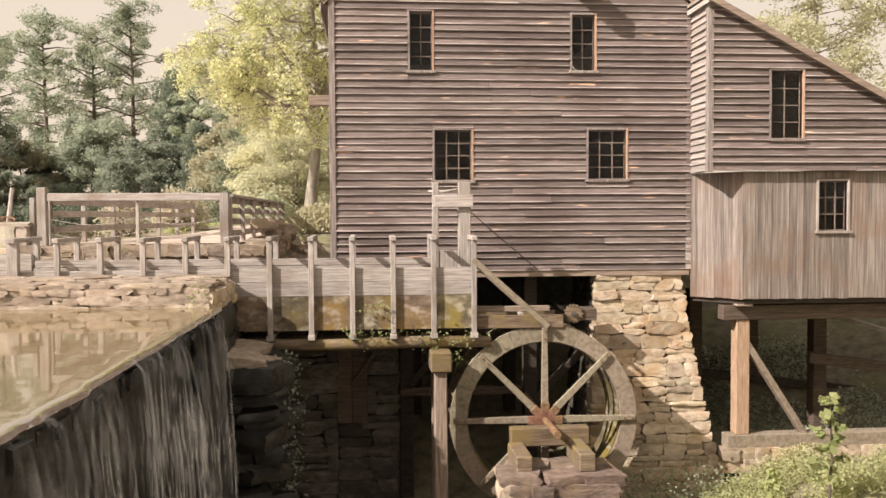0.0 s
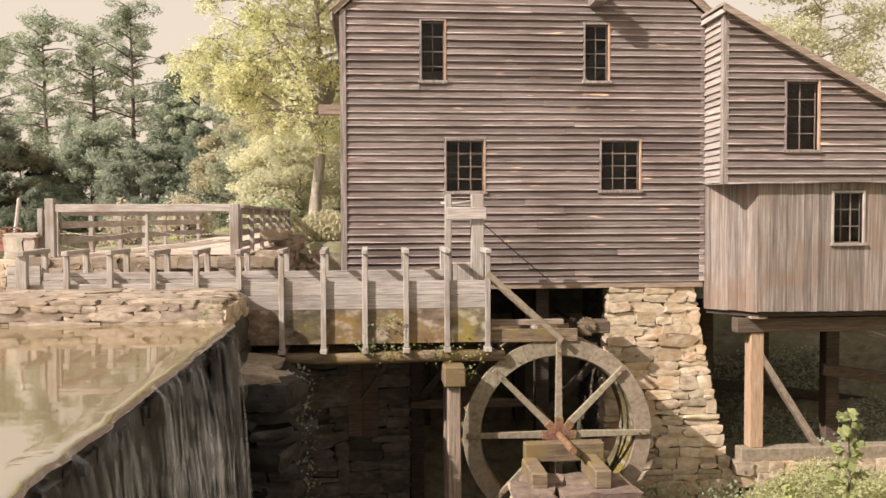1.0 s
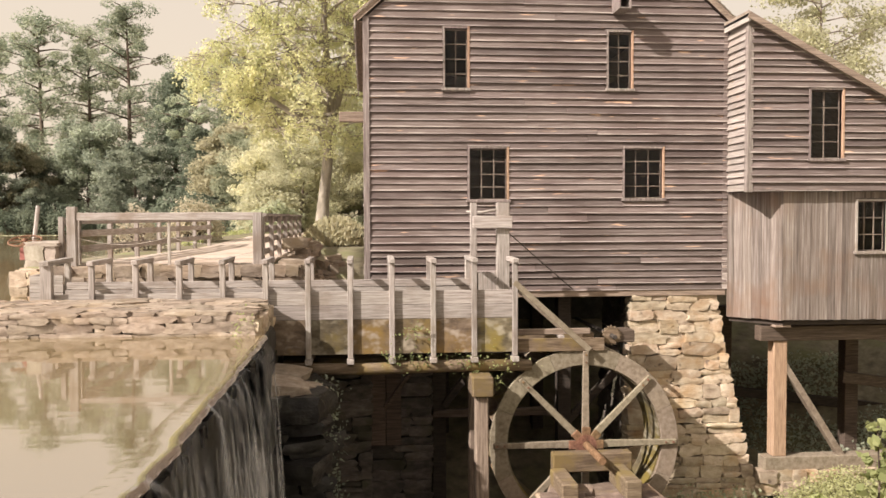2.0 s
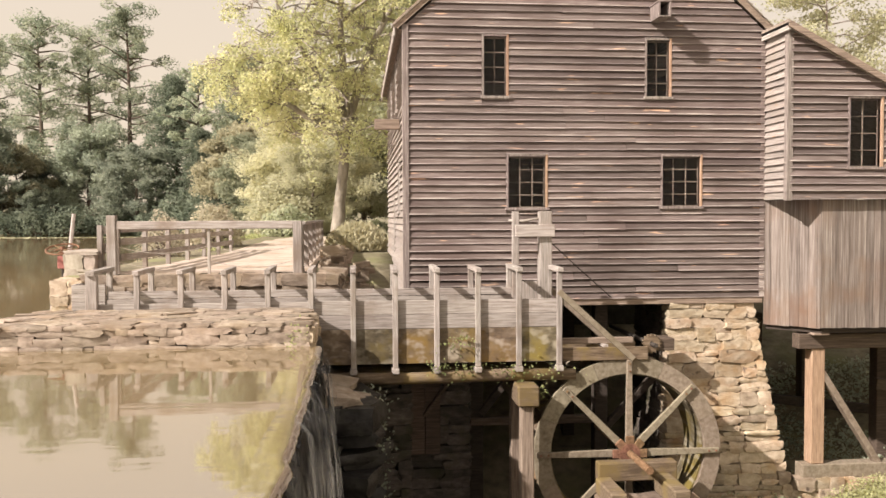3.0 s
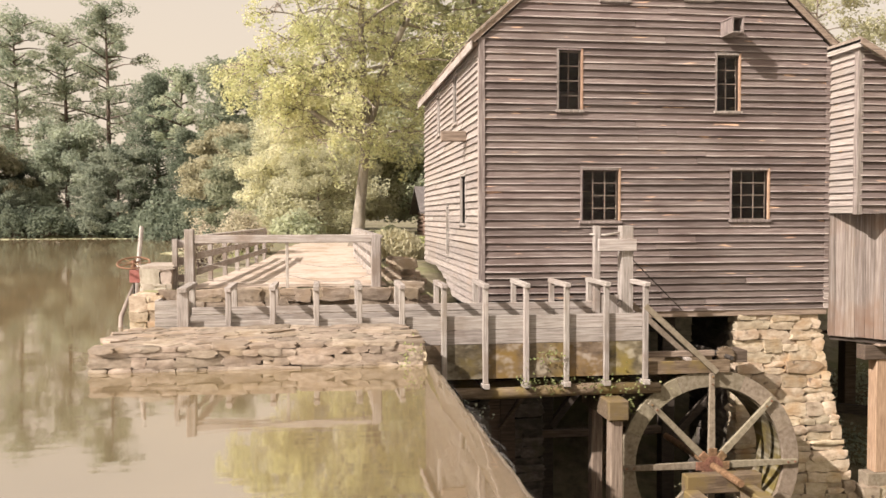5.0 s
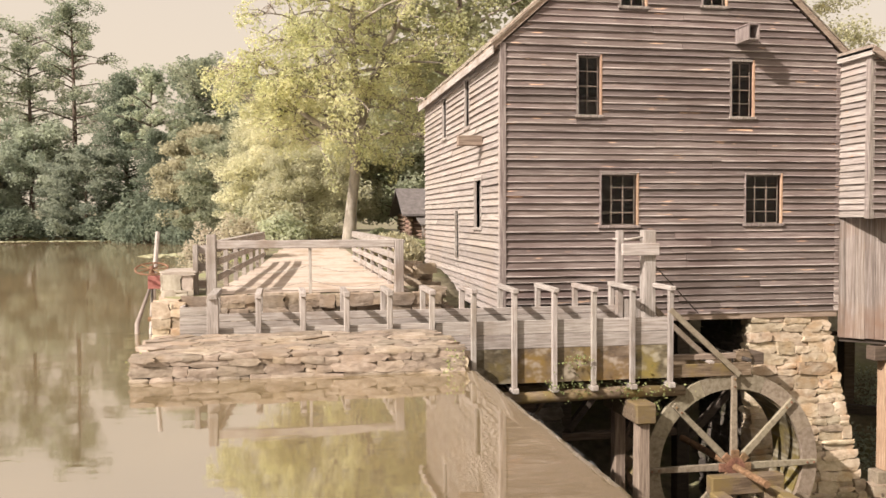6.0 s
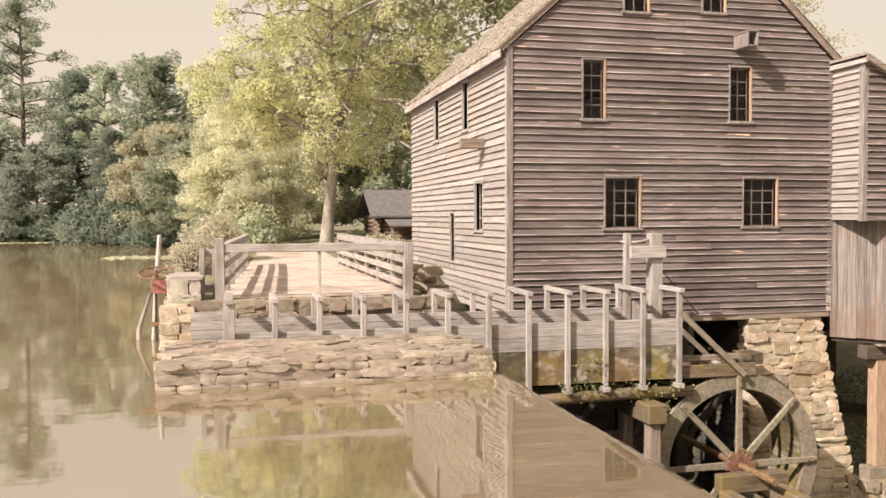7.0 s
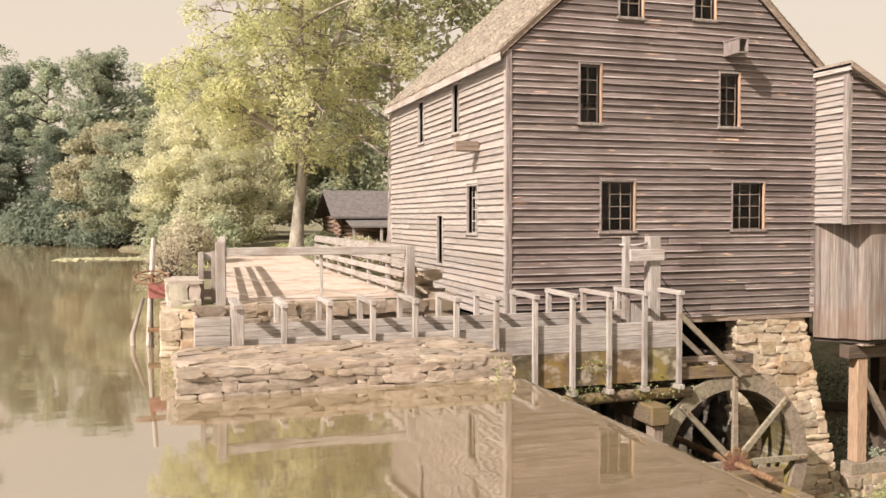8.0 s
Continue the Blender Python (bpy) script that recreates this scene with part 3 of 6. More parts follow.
def rubble(parent, material, origin, u, v, width, height, r, course=(0.12, 0.24), length=(0.22, 0.6), depth=0.3, left=None, right=None, jut=0.03, skip=None, wave=0.0):
    """Lays irregular courses of stones on the face that origin, u and v span; left and right give the ends at a height."""
    u, v, origin = Vector(u).normalized(), Vector(v).normalized(), Vector(origin)
    n = u.cross(v).normalized()
    turn = Matrix((u, -n, v)).transposed().to_4x4()
    z, rows = 0.0, 0
    while z < height - 0.04:
        h = min(course[0] + (course[1] - course[0]) * r.random() ** 1.4, height - z)
        if height - z - h < course[0] * 0.6:
            h = height - z
        a = left(z) if left else 0.0
        end = right(z) if right else width
        while a < end - 0.02:
            ln = min(length[0] + (length[1] - length[0]) * r.random() ** 1.3, end - a)
            if end - a - ln < length[0] * 0.5:
                ln = end - a
            parts = [(0.0, h)]
            if h > course[1] * 0.6 and r.random() < 0.28:
                k = r.uniform(0.4, 0.6) * h
                parts = [(0.0, k), (k, h - k)]
            for dz, hh in parts:
                if skip and skip(a + ln / 2, z + dz + hh / 2):
                    continue
                c = origin + u * (a + ln / 2) + v * (z + dz + hh / 2 + wave * noise.noise((a * 1.7, 0.0, len(parent.children) * 0.001))) - n * (depth / 2 - r.uniform(0, jut))
                m = Matrix.Translation(c) @ turn @ pose(0, 0, 0, r.uniform(-4, 4), r.uniform(-3.5, 3.5), r.uniform(-4, 4)) @ Matrix.Diagonal((ln * r.uniform(1.0, 1.07), depth, hh * r.uniform(0.99, 1.1), 1))
                stone_piece(parent, material, m, r)
            a += ln
        z += h


r = random.Random(17)
y = -7.0
while y < 13.7:
    ln = r.uniform(0.15, 0.6)
    m = Matrix.Translation((-3.18 + r.uniform(-0.03, 0.03), y + ln / 2, WATER - 0.17 + r.uniform(-0.04, 0.0))) @ pose(0, 0, 0, r.uniform(-4, 4), r.uniform(-4, 4), r.uniform(-10, 10)) @ Matrix.Diagonal((r.uniform(0.08, 0.16), ln * 0.6, r.uniform(0.12, 0.2), 1))
    stone_piece(dam, m_wet_shade_rock, m, r, "crest_stone")
    y += ln * r.uniform(0.85, 1.3)

# headwall of the flume, standing in the pond
hw = base("headwall", (-5.8, 15, 0.3), "low dry stone wall of tan sandstone in the pond", "stone wall", kind="structure")
part("core", Geo().box(-8.2, 14.1, -1.2, -3.42, 16.3, 0.72), m_mortar, hw)
r = random.Random(11)
rubble(hw, m_flag, (-8.3, 13.93, 0.22), (1, 0, 0), (0, 0.06, 1), 4.98, 0.5, r, (0.06, 0.2), (0.14, 0.75), 0.4, jut=0.06, wave=0.035)
rubble(hw, m_flag, (-8.3, 16.4, 0.2), (0, -1, 0), (0.05, 0, 1), 2.4, 0.5, r, (0.12, 0.22), (0.25, 0.6), 0.4, jut=0.06)
for row in range(8):
    for col in range(16):
        ln, d = r.uniform(0.3, 0.62), r.uniform(0.24, 0.42)
        x = min(-3.55, max(-8.1, -8.15 + col * 0.305 + r.uniform(-0.12, 0.12)))
        y = min(16.1, max(14.08, 14.08 + row * 0.29 + r.uniform(-0.09, 0.09)))
        spin = r.uniform(-12, 12) if row == 0 else r.uniform(-45, 45)
        m = Matrix.Translation((x, y, 0.742 + r.uniform(-0.012, 0.012))) @ pose(0, 0, 0, r.uniform(-1.2, 1.2), r.uniform(-1.2, 1.2), spin) @ Matrix.Diagonal((ln, d, r.uniform(0.07, 0.1), 1))
        stone_piece(hw, m_flag, m, r, "flagstone")
east = base("ravine_wall", (-3.3, 16, -4.6), "dark wet stone wall of the ravine below the flume", "stone wall", kind="structure")
part("core", Geo().box(-3.75, 14.2, -4.8, -3.45, 18.6, 0.62), m_wet_shade_stone, east)
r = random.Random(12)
rubble(east, m_wet_shade_rock, (-3.3, 13.9, -4.7), (0, 1, 0), (0, 0, 1), 4.6, 5.0, r, (0.25, 0.5), (0.4, 1.0), 0.5, jut=0.12)
rubble(east, m_stone, (-3.28, 13.95, 0.3), (0, 1, 0), (0, 0, 1), 2.3, 0.35, r, (0.12, 0.2), (0.25, 0.5), 0.35, jut=0.05)
pier = base("boulder_abutment", (-2.7, 15.2, -4.6), "ledge of dark wet rocks under the flume's end", "rocks")
r = random.Random(13)
z = -4.7
while z < -0.72:
    h = r.uniform(0.16, 0.4)
    for k in range(3):
        for q in range(2):
            m = Matrix.Translation((-3.2 + 0.5 * q + r.uniform(-0.2, 0.12) + (-0.75 - z) * 0.05, 14.35 + 0.68 * k + r.uniform(-0.2, 0.2), min(z + h / 2, -0.72))) @ pose(0, 0, 0, r.uniform(-12, 12), r.uniform(-10, 10), r.uniform(-35, 35)) @ Matrix.Diagonal((r.uniform(0.5, 1.0), r.uniform(0.6, 1.1), h * 1.15, 1))
            stone_piece(pier, m_wet_shade_rock, m, r, "rock")
    z += h
# top rocks in paler stone, painting in the light on the ledge
for x, y, zz, sx, sy, sz, a in ((-2.95, 14.85, -0.62, 0.75, 0.8, 0.26, 20), (-3.0, 15.7, -0.6, 0.7, 0.8, 0.28, -15), (-2.62, 15.3, -0.74, 0.5, 0.55, 0.22, 40)):
    stone_piece(pier, m_flag, Matrix.Translation((x, y, zz)) @ pose(0, 0, 0, 5, 9, a) @ Matrix.Diagonal((sx, sy, sz, 1)), r, "rock")

# retaining wall of the platform
rw = base("retaining_wall", (-5, 18.1, 0.5), "rough stone retaining wall behind the flume", "stone wall", kind="structure")
part("core", Geo().box(-8.35, 18.1, 0.2, -3.05, 18.4, 1.24), m_mortar, rw)
r = random.Random(14)
rubble(rw, m_flag, (-8.0, 18.0, 0.45), (1, 0, 0), (0, 0, 1), 5.05, 0.84, r, (0.1, 0.24), (0.2, 0.6), 0.3, jut=0.09, wave=0.04)
rubble(rw, m_flag, (-2.93, 18.05, 0.4), (0, 1, 0), (0, 0, 1), 5.5, 0.88, r, (0.12, 0.24), (0.25, 0.6), 0.35, jut=0.08)
rubble(rw, m_stone, (-8.5, 19.6, 0.1), (0.05, -1, 0), (0, 0, 1), 1.7, 1.15, r, (0.2, 0.34), (0.3, 0.6), 0.4, jut=0.1)
rubble(rw, m_stone, (-8.55, 17.85, 0.1), (1, 0, 0), (0, 0, 1), 0.62, 1.1, r, (0.2, 0.32), (0.25, 0.4), 0.4, jut=0.08)
for k in range(9):
    m = Matrix.Translation((r.uniform(-3.25, -3.0), 18.35 + k * 0.6, 1.28 + r.uniform(0, 0.06))) @ pose(0, 0, 0, r.uniform(-5, 5), r.uniform(-5, 5), r.uniform(0, 180)) @ Matrix.Diagonal((r.uniform(0.35, 0.65), r.uniform(0.25, 0.45), r.uniform(0.15, 0.24), 1))
    stone_piece(rw, m_flag, m, r, "rock")
for k in range(44):
    x, y = r.uniform(-3.15, -2.3), r.uniform(18.25, 24.5)
    m = Matrix.Translation((x, y, max(0.55, ground_height(x, y)) + r.uniform(-0.02, 0.1) + max(0.0, -2.75 - x) * 0.9)) @ pose(0, 0, 0, r.uniform(-12, 12), r.uniform(-12, 12), r.uniform(0, 180)) @ Matrix.Diagonal((r.uniform(0.25, 0.55), r.uniform(0.2, 0.4), r.uniform(0.14, 0.28), 1))
    stone_piece(rw, m_flag, m, r, "rock")

# buttress and foundations under the mill
bt = base("stone_buttress", (5.4, 18.3, -4.6), "battered buttress of coursed tan sandstone under the mill", "stone buttress", kind="structure")
part("core", Geo().hexa([(4.0, 18.2, -4.8), (6.75, 18.2, -4.8), (6.75, 20.5, -4.8), (4.0, 20.5, -4.8), (4.35, 18.72, 0.5), (5.95, 18.72, 0.5), (5.95, 20.5, 0.5), (4.35, 20.5, 0.5)]), m_mortar, bt)
r = random.Random(15)
rubble(bt, m_stone, (0, 17.86, -4.7), (1, 0, 0), (0, 0.13, 1), 0, 5.33, r, (0.2, 0.35), (0.32, 0.85), 0.42,
       left=lambda z: 3.8 + 0.07 * z, right=lambda z: 6.08 + 0.1 * (5.27 - z) + 0.0145 * (5.27 - z) ** 2, jut=0.07)
rubble(bt, m_stone, (6.9, 17.96, -4.7), (-0.0, 1, 0), (-0.165, 0.13, 1), 2.2, 5.3, r, (0.18, 0.3), (0.3, 0.7), 0.35, jut=0.05)
# wheel side in darkened stone, in place of shade behind the wheel
rubble(bt, m_shade_stone, (3.85, 20.3, -4.7), (0, -1, 0), (0.075, 0.13, 1), 2.2, 5.3, r, (0.18, 0.3), (0.3, 0.7), 0.35, jut=0.05)
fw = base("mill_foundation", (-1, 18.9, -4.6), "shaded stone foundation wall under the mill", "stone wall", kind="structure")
# near-black core paints in the darkness under the mill
part("core", Geo().box(-3.3, 18.75, -4.8, -0.3, 19.2, 0.6).box(-1.5, 18.75, -4.8, -1.1, 27.9, 0.6).box(-1.5, 27.3, -4.8, 6.4, 27.9, 0.6), m_wet_shade_stone, fw)
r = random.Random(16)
rubble(fw, m_shade_stone, (-3.3, 18.02, -4.7), (1, 0, 0), (0, 0.0, 1), 1.8, 5.15, r, (0.2, 0.4), (0.35, 0.9), 0.8, jut=0.1)
rubble(fw, m_shade_stone, (-1.5, 18.6, -4.7), (1, 0, 0), (0, 0.0, 1), 1.3, 5.3, r, (0.2, 0.4), (0.35, 0.9), 0.4, jut=0.1)

# ---- the mill ----
F, SIDE, BACK, EAST, BOT, EAVE = 18.5, -1.55, 28.4, 6.26, 0.66, 6.42
RIDGE_X, SLOPE = 2.36, 0.9
RIDGE_Z = EAVE + (RIDGE_X - SIDE) * SLOPE
ROOF_UP = 0.13
mill = base("mill_house", (2.3, 23, 0.66), "tall weathered grey-brown clapboard watermill with gable roof", "mill building")
WINDOWS = [(0.62, 1.42, 2.62, 3.7, 3, 4), (3.98, 4.82, 2.64, 3.71, 3, 4), (0.1, 0.58, 4.97, 6.22, 2, 4), (3.62, 4.12, 4.99, 6.19, 2, 4),
           (1.05, 1.6, 7.3, 8.3, 2, 3), (2.93, 3.46, 7.38, 8.35, 2, 3)]
SIDE_WINDOWS = [(20.3, 21.0, 2.56, 3.66, 3, 4), (22.95, 23.4, 1.72, 2.96, 1, 1), (21.6, 22.1, 5.02, 6.2, 2, 4), (24.65, 25.2, 5.02, 6.15, 2, 4)]


def front_point(u, z, d):
    return (u, F - d, z)


def side_point(u, z, d):
    return (SIDE - d, u, z)


def holed_wall(place, u0, u1, z0, z1, holes, thick):
    """A wall of boxes round its openings; place(u, z, d) gives the point d in front of the sheathing."""
    us = sorted({u0, u1, *(h[0] for h in holes), *(h[1] for h in holes)})
    geo = Geo()
    for a, b in zip(us, us[1:]):
        cuts = sorted((h[2], h[3]) for h in holes if h[0] <= a and b <= h[1])
        z = z0
        for lo, hi in [*cuts, (z1, z1)]:
            if lo > z + 1e-4:
                geo.hexa([place(a, z, 0), place(b, z, 0), place(b, z, -thick), place(a, z, -thick), place(a, lo, 0), place(b, lo, 0), place(b, lo, -thick), place(a, lo, -thick)])
            z = hi
    return geo


def clapboards(parent, material, place, u0, u1, z0, z1, expo, holes, r, ends=None, joint=(2.6, 6.5), flip=1):
    """Overlapping tapered boards, cut round the openings; ends(z) gives the wall's extent at a height."""
    z = z0
    while z < z1 - 0.03:
        step = expo * r.uniform(0.9, 1.1)
        top = min(z + step, z1)
        a, b = (u0, u1) if ends is None else ends(z)
        pieces = [(a, b, z, top)]
        for h0, h1, lo, hi, *_ in holes:
            out = []
            for pa, pb, pz, pt in pieces:
                if hi <= pz or lo >= pt or h1 <= pa or h0 >= pb:
                    out.append((pa, pb, pz, pt))
                    continue
                if h0 > pa:
                    out.append((pa, h0, pz, pt))
                if h1 < pb:
                    out.append((h1, pb, pz, pt))
                if lo > pz + 0.02:
                    out.append((max(pa, h0), min(pb, h1), pz, lo))
                if hi < pt - 0.02:
                    out.append((max(pa, h0), min(pb, h1), hi, pt))
            pieces = out
        for pa, pb, pz, pt in pieces:
            x = pa
            while x < pb - 0.01:
                e = min(x + r.uniform(*joint), pb)
                if pb - e < 0.5:
                    e = pb
                s0, s1 = r.uniform(-0.008, 0.006), r.uniform(-0.008, 0.006)
                d0, d1 = 0.068 + r.uniform(-0.014, 0.016), 0.068 + r.uniform(-0.014, 0.016)
                xa, xb, ta, tb = x, e, x, e
                if ends is not None:
                    na, nb = ends(pt + 0.02)
                    ta = max(x, na) if x > a + 1e-4 else na
                    tb = min(e, nb) if e < b - 1e-4 else nb
                    if tb - ta < 0.02:
                        ta = tb = (ta + tb) / 2
                ov = 0.025 if pt - pz > expo * 0.6 else 0.0
                geo = Geo().hexa([place(xa, pz + s0, d0), place(xb, pz + s1, d1), place(xb, pz + s1, 0.002), place(xa, pz + s0, 0.002),
                                  place(ta, pt + ov + s0, 0.008), place(tb, pt + ov + s1, 0.008), place(tb, pt + ov + s1, 0.002), place(ta, pt + ov + s0, 0.002)])
                part("clapboard", geo, material, parent)
                x = e + 0.006
        z += step


def window(parent, place, spec, r, wood, jamb, label="small-paned wooden window with old glass"):
    """A sash in a deep reveal: casing, sill, jambs, muntins and panes."""
    u0, u1, z0, z1, cols, rows = spec
    win = part("window", Geo().hexa([place(a_, b_, c_) for b_ in (z0 - 0.075, z0 - 0.062) for a_, c_ in ((u0, 0.06), (u1, 0.06), (u1, -0.1), (u0, -0.1))]), wood, parent, label)
    c = 0.045

    def slab(a, b, lo, hi, d0, d1):
        return Geo().hexa([place(a, lo, d1), place(b, lo, d1), place(b, lo, d0), place(a, lo, d0), place(a, hi, d1), place(b, hi, d1), place(b, hi, d0), place(a, hi, d0)])

    # right casing takes the jamb colour, in place of sun on the reveal
    for a, b, lo, hi in ((u0 - c, u0, z0, z1 + c), (u1, u1 + c, z0, z1 + c), (u0, u1, z1, z1 + c)):
        part("casing", slab(a, b, lo, hi, -0.1, 0.06), jamb if a == u1 else wood, win, bevel=0.004)
    part("sill", slab(u0 - c - 0.03, u1 + c + 0.03, z0 - 0.06, z0, -0.1, 0.09), wood, win, bevel=0.006)
    bar = 0.022
    stick = m_whitewash if parent is mill and wood is m_timber["z"] else m_muntin
    for i in range(cols + 1):
        x = u0 + (u1 - u0) * i / cols
        wd = 0.04 if i in (0, cols) else bar
        part("muntin", slab(max(u0, x - wd / 2), min(u1, x + wd / 2), z0, z1, -0.105, -0.075), stick, win)
    for j in range(rows + 1):
        zz = z0 + (z1 - z0) * j / rows
        wd = 0.05 if j in (0, rows) else bar
        part("muntin", slab(u0, u1, max(z0, zz - wd / 2), min(z1, zz + wd / 2), -0.104, -0.076), stick, win)
    for i in range(cols):
        for j in range(rows):
            a, b = u0 + (u1 - u0) * i / cols, u0 + (u1 - u0) * (i + 1) / cols
            lo, hi = z0 + (z1 - z0) * j / rows, z0 + (z1 - z0) * (j + 1) / rows
            t = r.uniform(-0.006, 0.006)
            geo = Geo().hexa([place(a, lo, -0.088), place(b, lo, -0.088 + t), place(b, lo, -0.091 + t), place(a, lo, -0.091), place(a, hi, -0.088), place(b, hi, -0.088 + t), place(b, hi, -0.091 + t), place(a, hi, -0.091)])
            part("pane", geo, m_glass, win)


def gable(z):
    if z <= EAVE:
        return SIDE, EAST
    k = (z - EAVE) / SLOPE
    return SIDE + k, EAST - k - 0.0


r = random.Random(21)
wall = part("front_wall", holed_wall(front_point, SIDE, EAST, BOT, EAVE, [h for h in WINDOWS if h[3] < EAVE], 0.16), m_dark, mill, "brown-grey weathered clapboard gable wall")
g = Geo()
for k in range(12):
    za, zb = EAVE + (RIDGE_Z - EAVE) * k / 12, EAVE + (RIDGE_Z - EAVE) * (k + 1) / 12
    (a0, a1), (b0, b1) = gable(za), gable(zb)
    b1 = max(b1, b0 + 0.01)
    spans = [(a0, a1, b0, b1)]
    cut = [h for h in WINDOWS if h[2] < zb and h[3] > za and h[2] > EAVE]
    xs = [a0, *sum(([h[0], h[1]] for h in sorted(cut)), []), a1]
    tops = [b0, *sum(([h[0], h[1]] for h in sorted(cut)), []), b1]
    for i in range(0, len(xs), 2):
        g.hexa([(xs[i], F, za), (xs[i + 1], F, za), (xs[i + 1], F + 0.16, za), (xs[i], F + 0.16, za), (tops[i], F, zb), (tops[i + 1], F, zb), (tops[i + 1], F + 0.16, zb), (tops[i], F + 0.16, zb)])
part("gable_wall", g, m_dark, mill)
clapboards(wall, m_siding, front_point, SIDE + 0.06, EAST, BOT, RIDGE_Z - 0.15, 0.152, [(h[0] - 0.05, h[1] + 0.05, h[2] - 0.05, h[3] + 0.05) for h in WINDOWS], r, ends=lambda z: (gable(z)[0] + (0.06 if z <= EAVE else 0), gable(z)[1]))
west = part("side_wall", holed_wall(side_point, F + 0.16, BACK, BOT, EAVE, SIDE_WINDOWS, 0.16), m_dark, mill, "pale clapboard side wall")
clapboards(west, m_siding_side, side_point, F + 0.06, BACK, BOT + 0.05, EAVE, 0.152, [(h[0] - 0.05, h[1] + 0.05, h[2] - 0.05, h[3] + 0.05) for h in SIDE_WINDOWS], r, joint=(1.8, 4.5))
part("back_wall", Geo().box(SIDE, BACK - 0.16, BOT, EAST, BACK, EAVE).hexa([(SIDE, BACK - 0.16, EAVE), (EAST, BACK - 0.16, EAVE), (EAST, BACK, EAVE), (SIDE, BACK, EAVE),
     (RIDGE_X - 0.05, BACK - 0.16, RIDGE_Z), (RIDGE_X + 0.05, BACK - 0.16, RIDGE_Z), (RIDGE_X + 0.05, BACK, RIDGE_Z), (RIDGE_X - 0.05, BACK, RIDGE_Z)]), m_siding, mill)
part("east_wall", Geo().box(EAST - 0.16, F + 0.16, BOT, EAST - 0.003, BACK - 0.16, EAVE), m_siding, mill)
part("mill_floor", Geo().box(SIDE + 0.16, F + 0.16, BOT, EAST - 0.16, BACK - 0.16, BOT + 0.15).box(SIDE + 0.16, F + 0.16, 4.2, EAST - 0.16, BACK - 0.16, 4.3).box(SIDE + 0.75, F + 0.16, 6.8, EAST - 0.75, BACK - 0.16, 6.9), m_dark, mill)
part("sill_beam", Geo().box(SIDE - 0.02, F - 0.035, BOT - 0.14, EAST, F + 0.2, BOT - 0.005), m_brown["x"], mill, bevel=0.01)
for x in (SIDE - 0.05,):
    part("corner_board", Geo().box(x - 0.02, F - 0.075, BOT, x + 0.11, F - 0.004, EAVE + 0.02), m_trim, mill, bevel=0.005)
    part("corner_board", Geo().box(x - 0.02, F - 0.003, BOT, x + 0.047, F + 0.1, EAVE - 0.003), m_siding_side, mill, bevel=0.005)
part("corner_board", Geo().box(EAST - 0.09, F - 0.052, BOT, EAST + 0.03, F - 0.003, EAVE), m_siding, mill, bevel=0.005)
for x0, z0, s in ((SIDE - 0.22, EAVE - 0.04, 1), (EAST + 0.4, EAVE - 0.22, -1)):
    p, q = Vector((x0, F - 0.1, z0)), Vector((RIDGE_X, F - 0.1, z0 + abs(RIDGE_X - x0) * SLOPE))
    part("rake_board", Geo().beam(p, q, 0.03, 0.16, (0, 0, 1)), m_brown["x"], mill, bevel=0.004)
part("eave_fascia", Geo().box(SIDE - 0.25, F - 0.13, EAVE - 0.24, SIDE - 0.215, BACK + 0.1, EAVE - 0.07), m_timber["y"], mill, "pale grey eave board", bevel=0.004)
part("eave_soffit", Geo().box(SIDE - 0.214, F - 0.0, EAVE - 0.1, SIDE - 0.06, BACK + 0.1, EAVE - 0.07), m_brown["y"], mill)
for s, name in ((1, "roof"), (-1, "roof")):
    x0 = RIDGE_X - s * (RIDGE_X - SIDE + 0.24)
    z0 = RIDGE_Z + ROOF_UP - (RIDGE_X - SIDE + 0.24) * SLOPE
    deck = part(name, Geo().hexa([(x0, F - 0.12, z0 + 0.0), (RIDGE_X, F - 0.12, (RIDGE_Z + ROOF_UP)), (RIDGE_X, BACK + 0.12, (RIDGE_Z + ROOF_UP)), (x0, BACK + 0.12, z0 + 0.0),
                                  (x0, F - 0.12, z0 + 0.06), (RIDGE_X, F - 0.12, (RIDGE_Z + ROOF_UP) + 0.06), (RIDGE_X, BACK + 0.12, (RIDGE_Z + ROOF_UP) + 0.06), (x0, BACK + 0.12, z0 + 0.06)]), m_brown["y"], mill, "weathered wooden shingle roof")
    g = Geo()
    n_rows = 34
    for k in range(n_rows):
        t0, t1 = k / n_rows, min(1.0, (k + 1.35) / n_rows)
        y = F - 0.15
        while y < BACK + 0.15:
            wd = r.uniform(0.1, 0.19)
            ra = r.uniform(-0.006, 0.006)
            xa, za = x0 + (RIDGE_X - x0) * (t0 + ra) - s * 0.02, z0 + ((RIDGE_Z + ROOF_UP) - z0) * (t0 + ra) + 0.06
            xb, zb = x0 + (RIDGE_X - x0) * t1, z0 + ((RIDGE_Z + ROOF_UP) - z0) * t1 + 0.06
            th = r.uniform(0.022, 0.034)
            g.hexa([(xa, y, za), (xa, y + wd, za), (xb, y + wd, zb), (xb, y, zb), (xa, y, za + th), (xa, y + wd, za + th), (xb, y + wd, zb + 0.006), (xb, y, zb + 0.006)])
            y += wd + 0.004
    me = bpy.data.meshes.new("shingles")
    me.from_pydata(g.v, [], g.f)
    tagged(part("shingles", me, m_shingle, deck), kind="stuff")
for spec in WINDOWS:
    window(mill, front_point, spec, r, m_trim, m_orange_wood)
for spec in SIDE_WINDOWS:
    window(mill, side_point, spec, r, m_timber["z"], m_timber["z"])
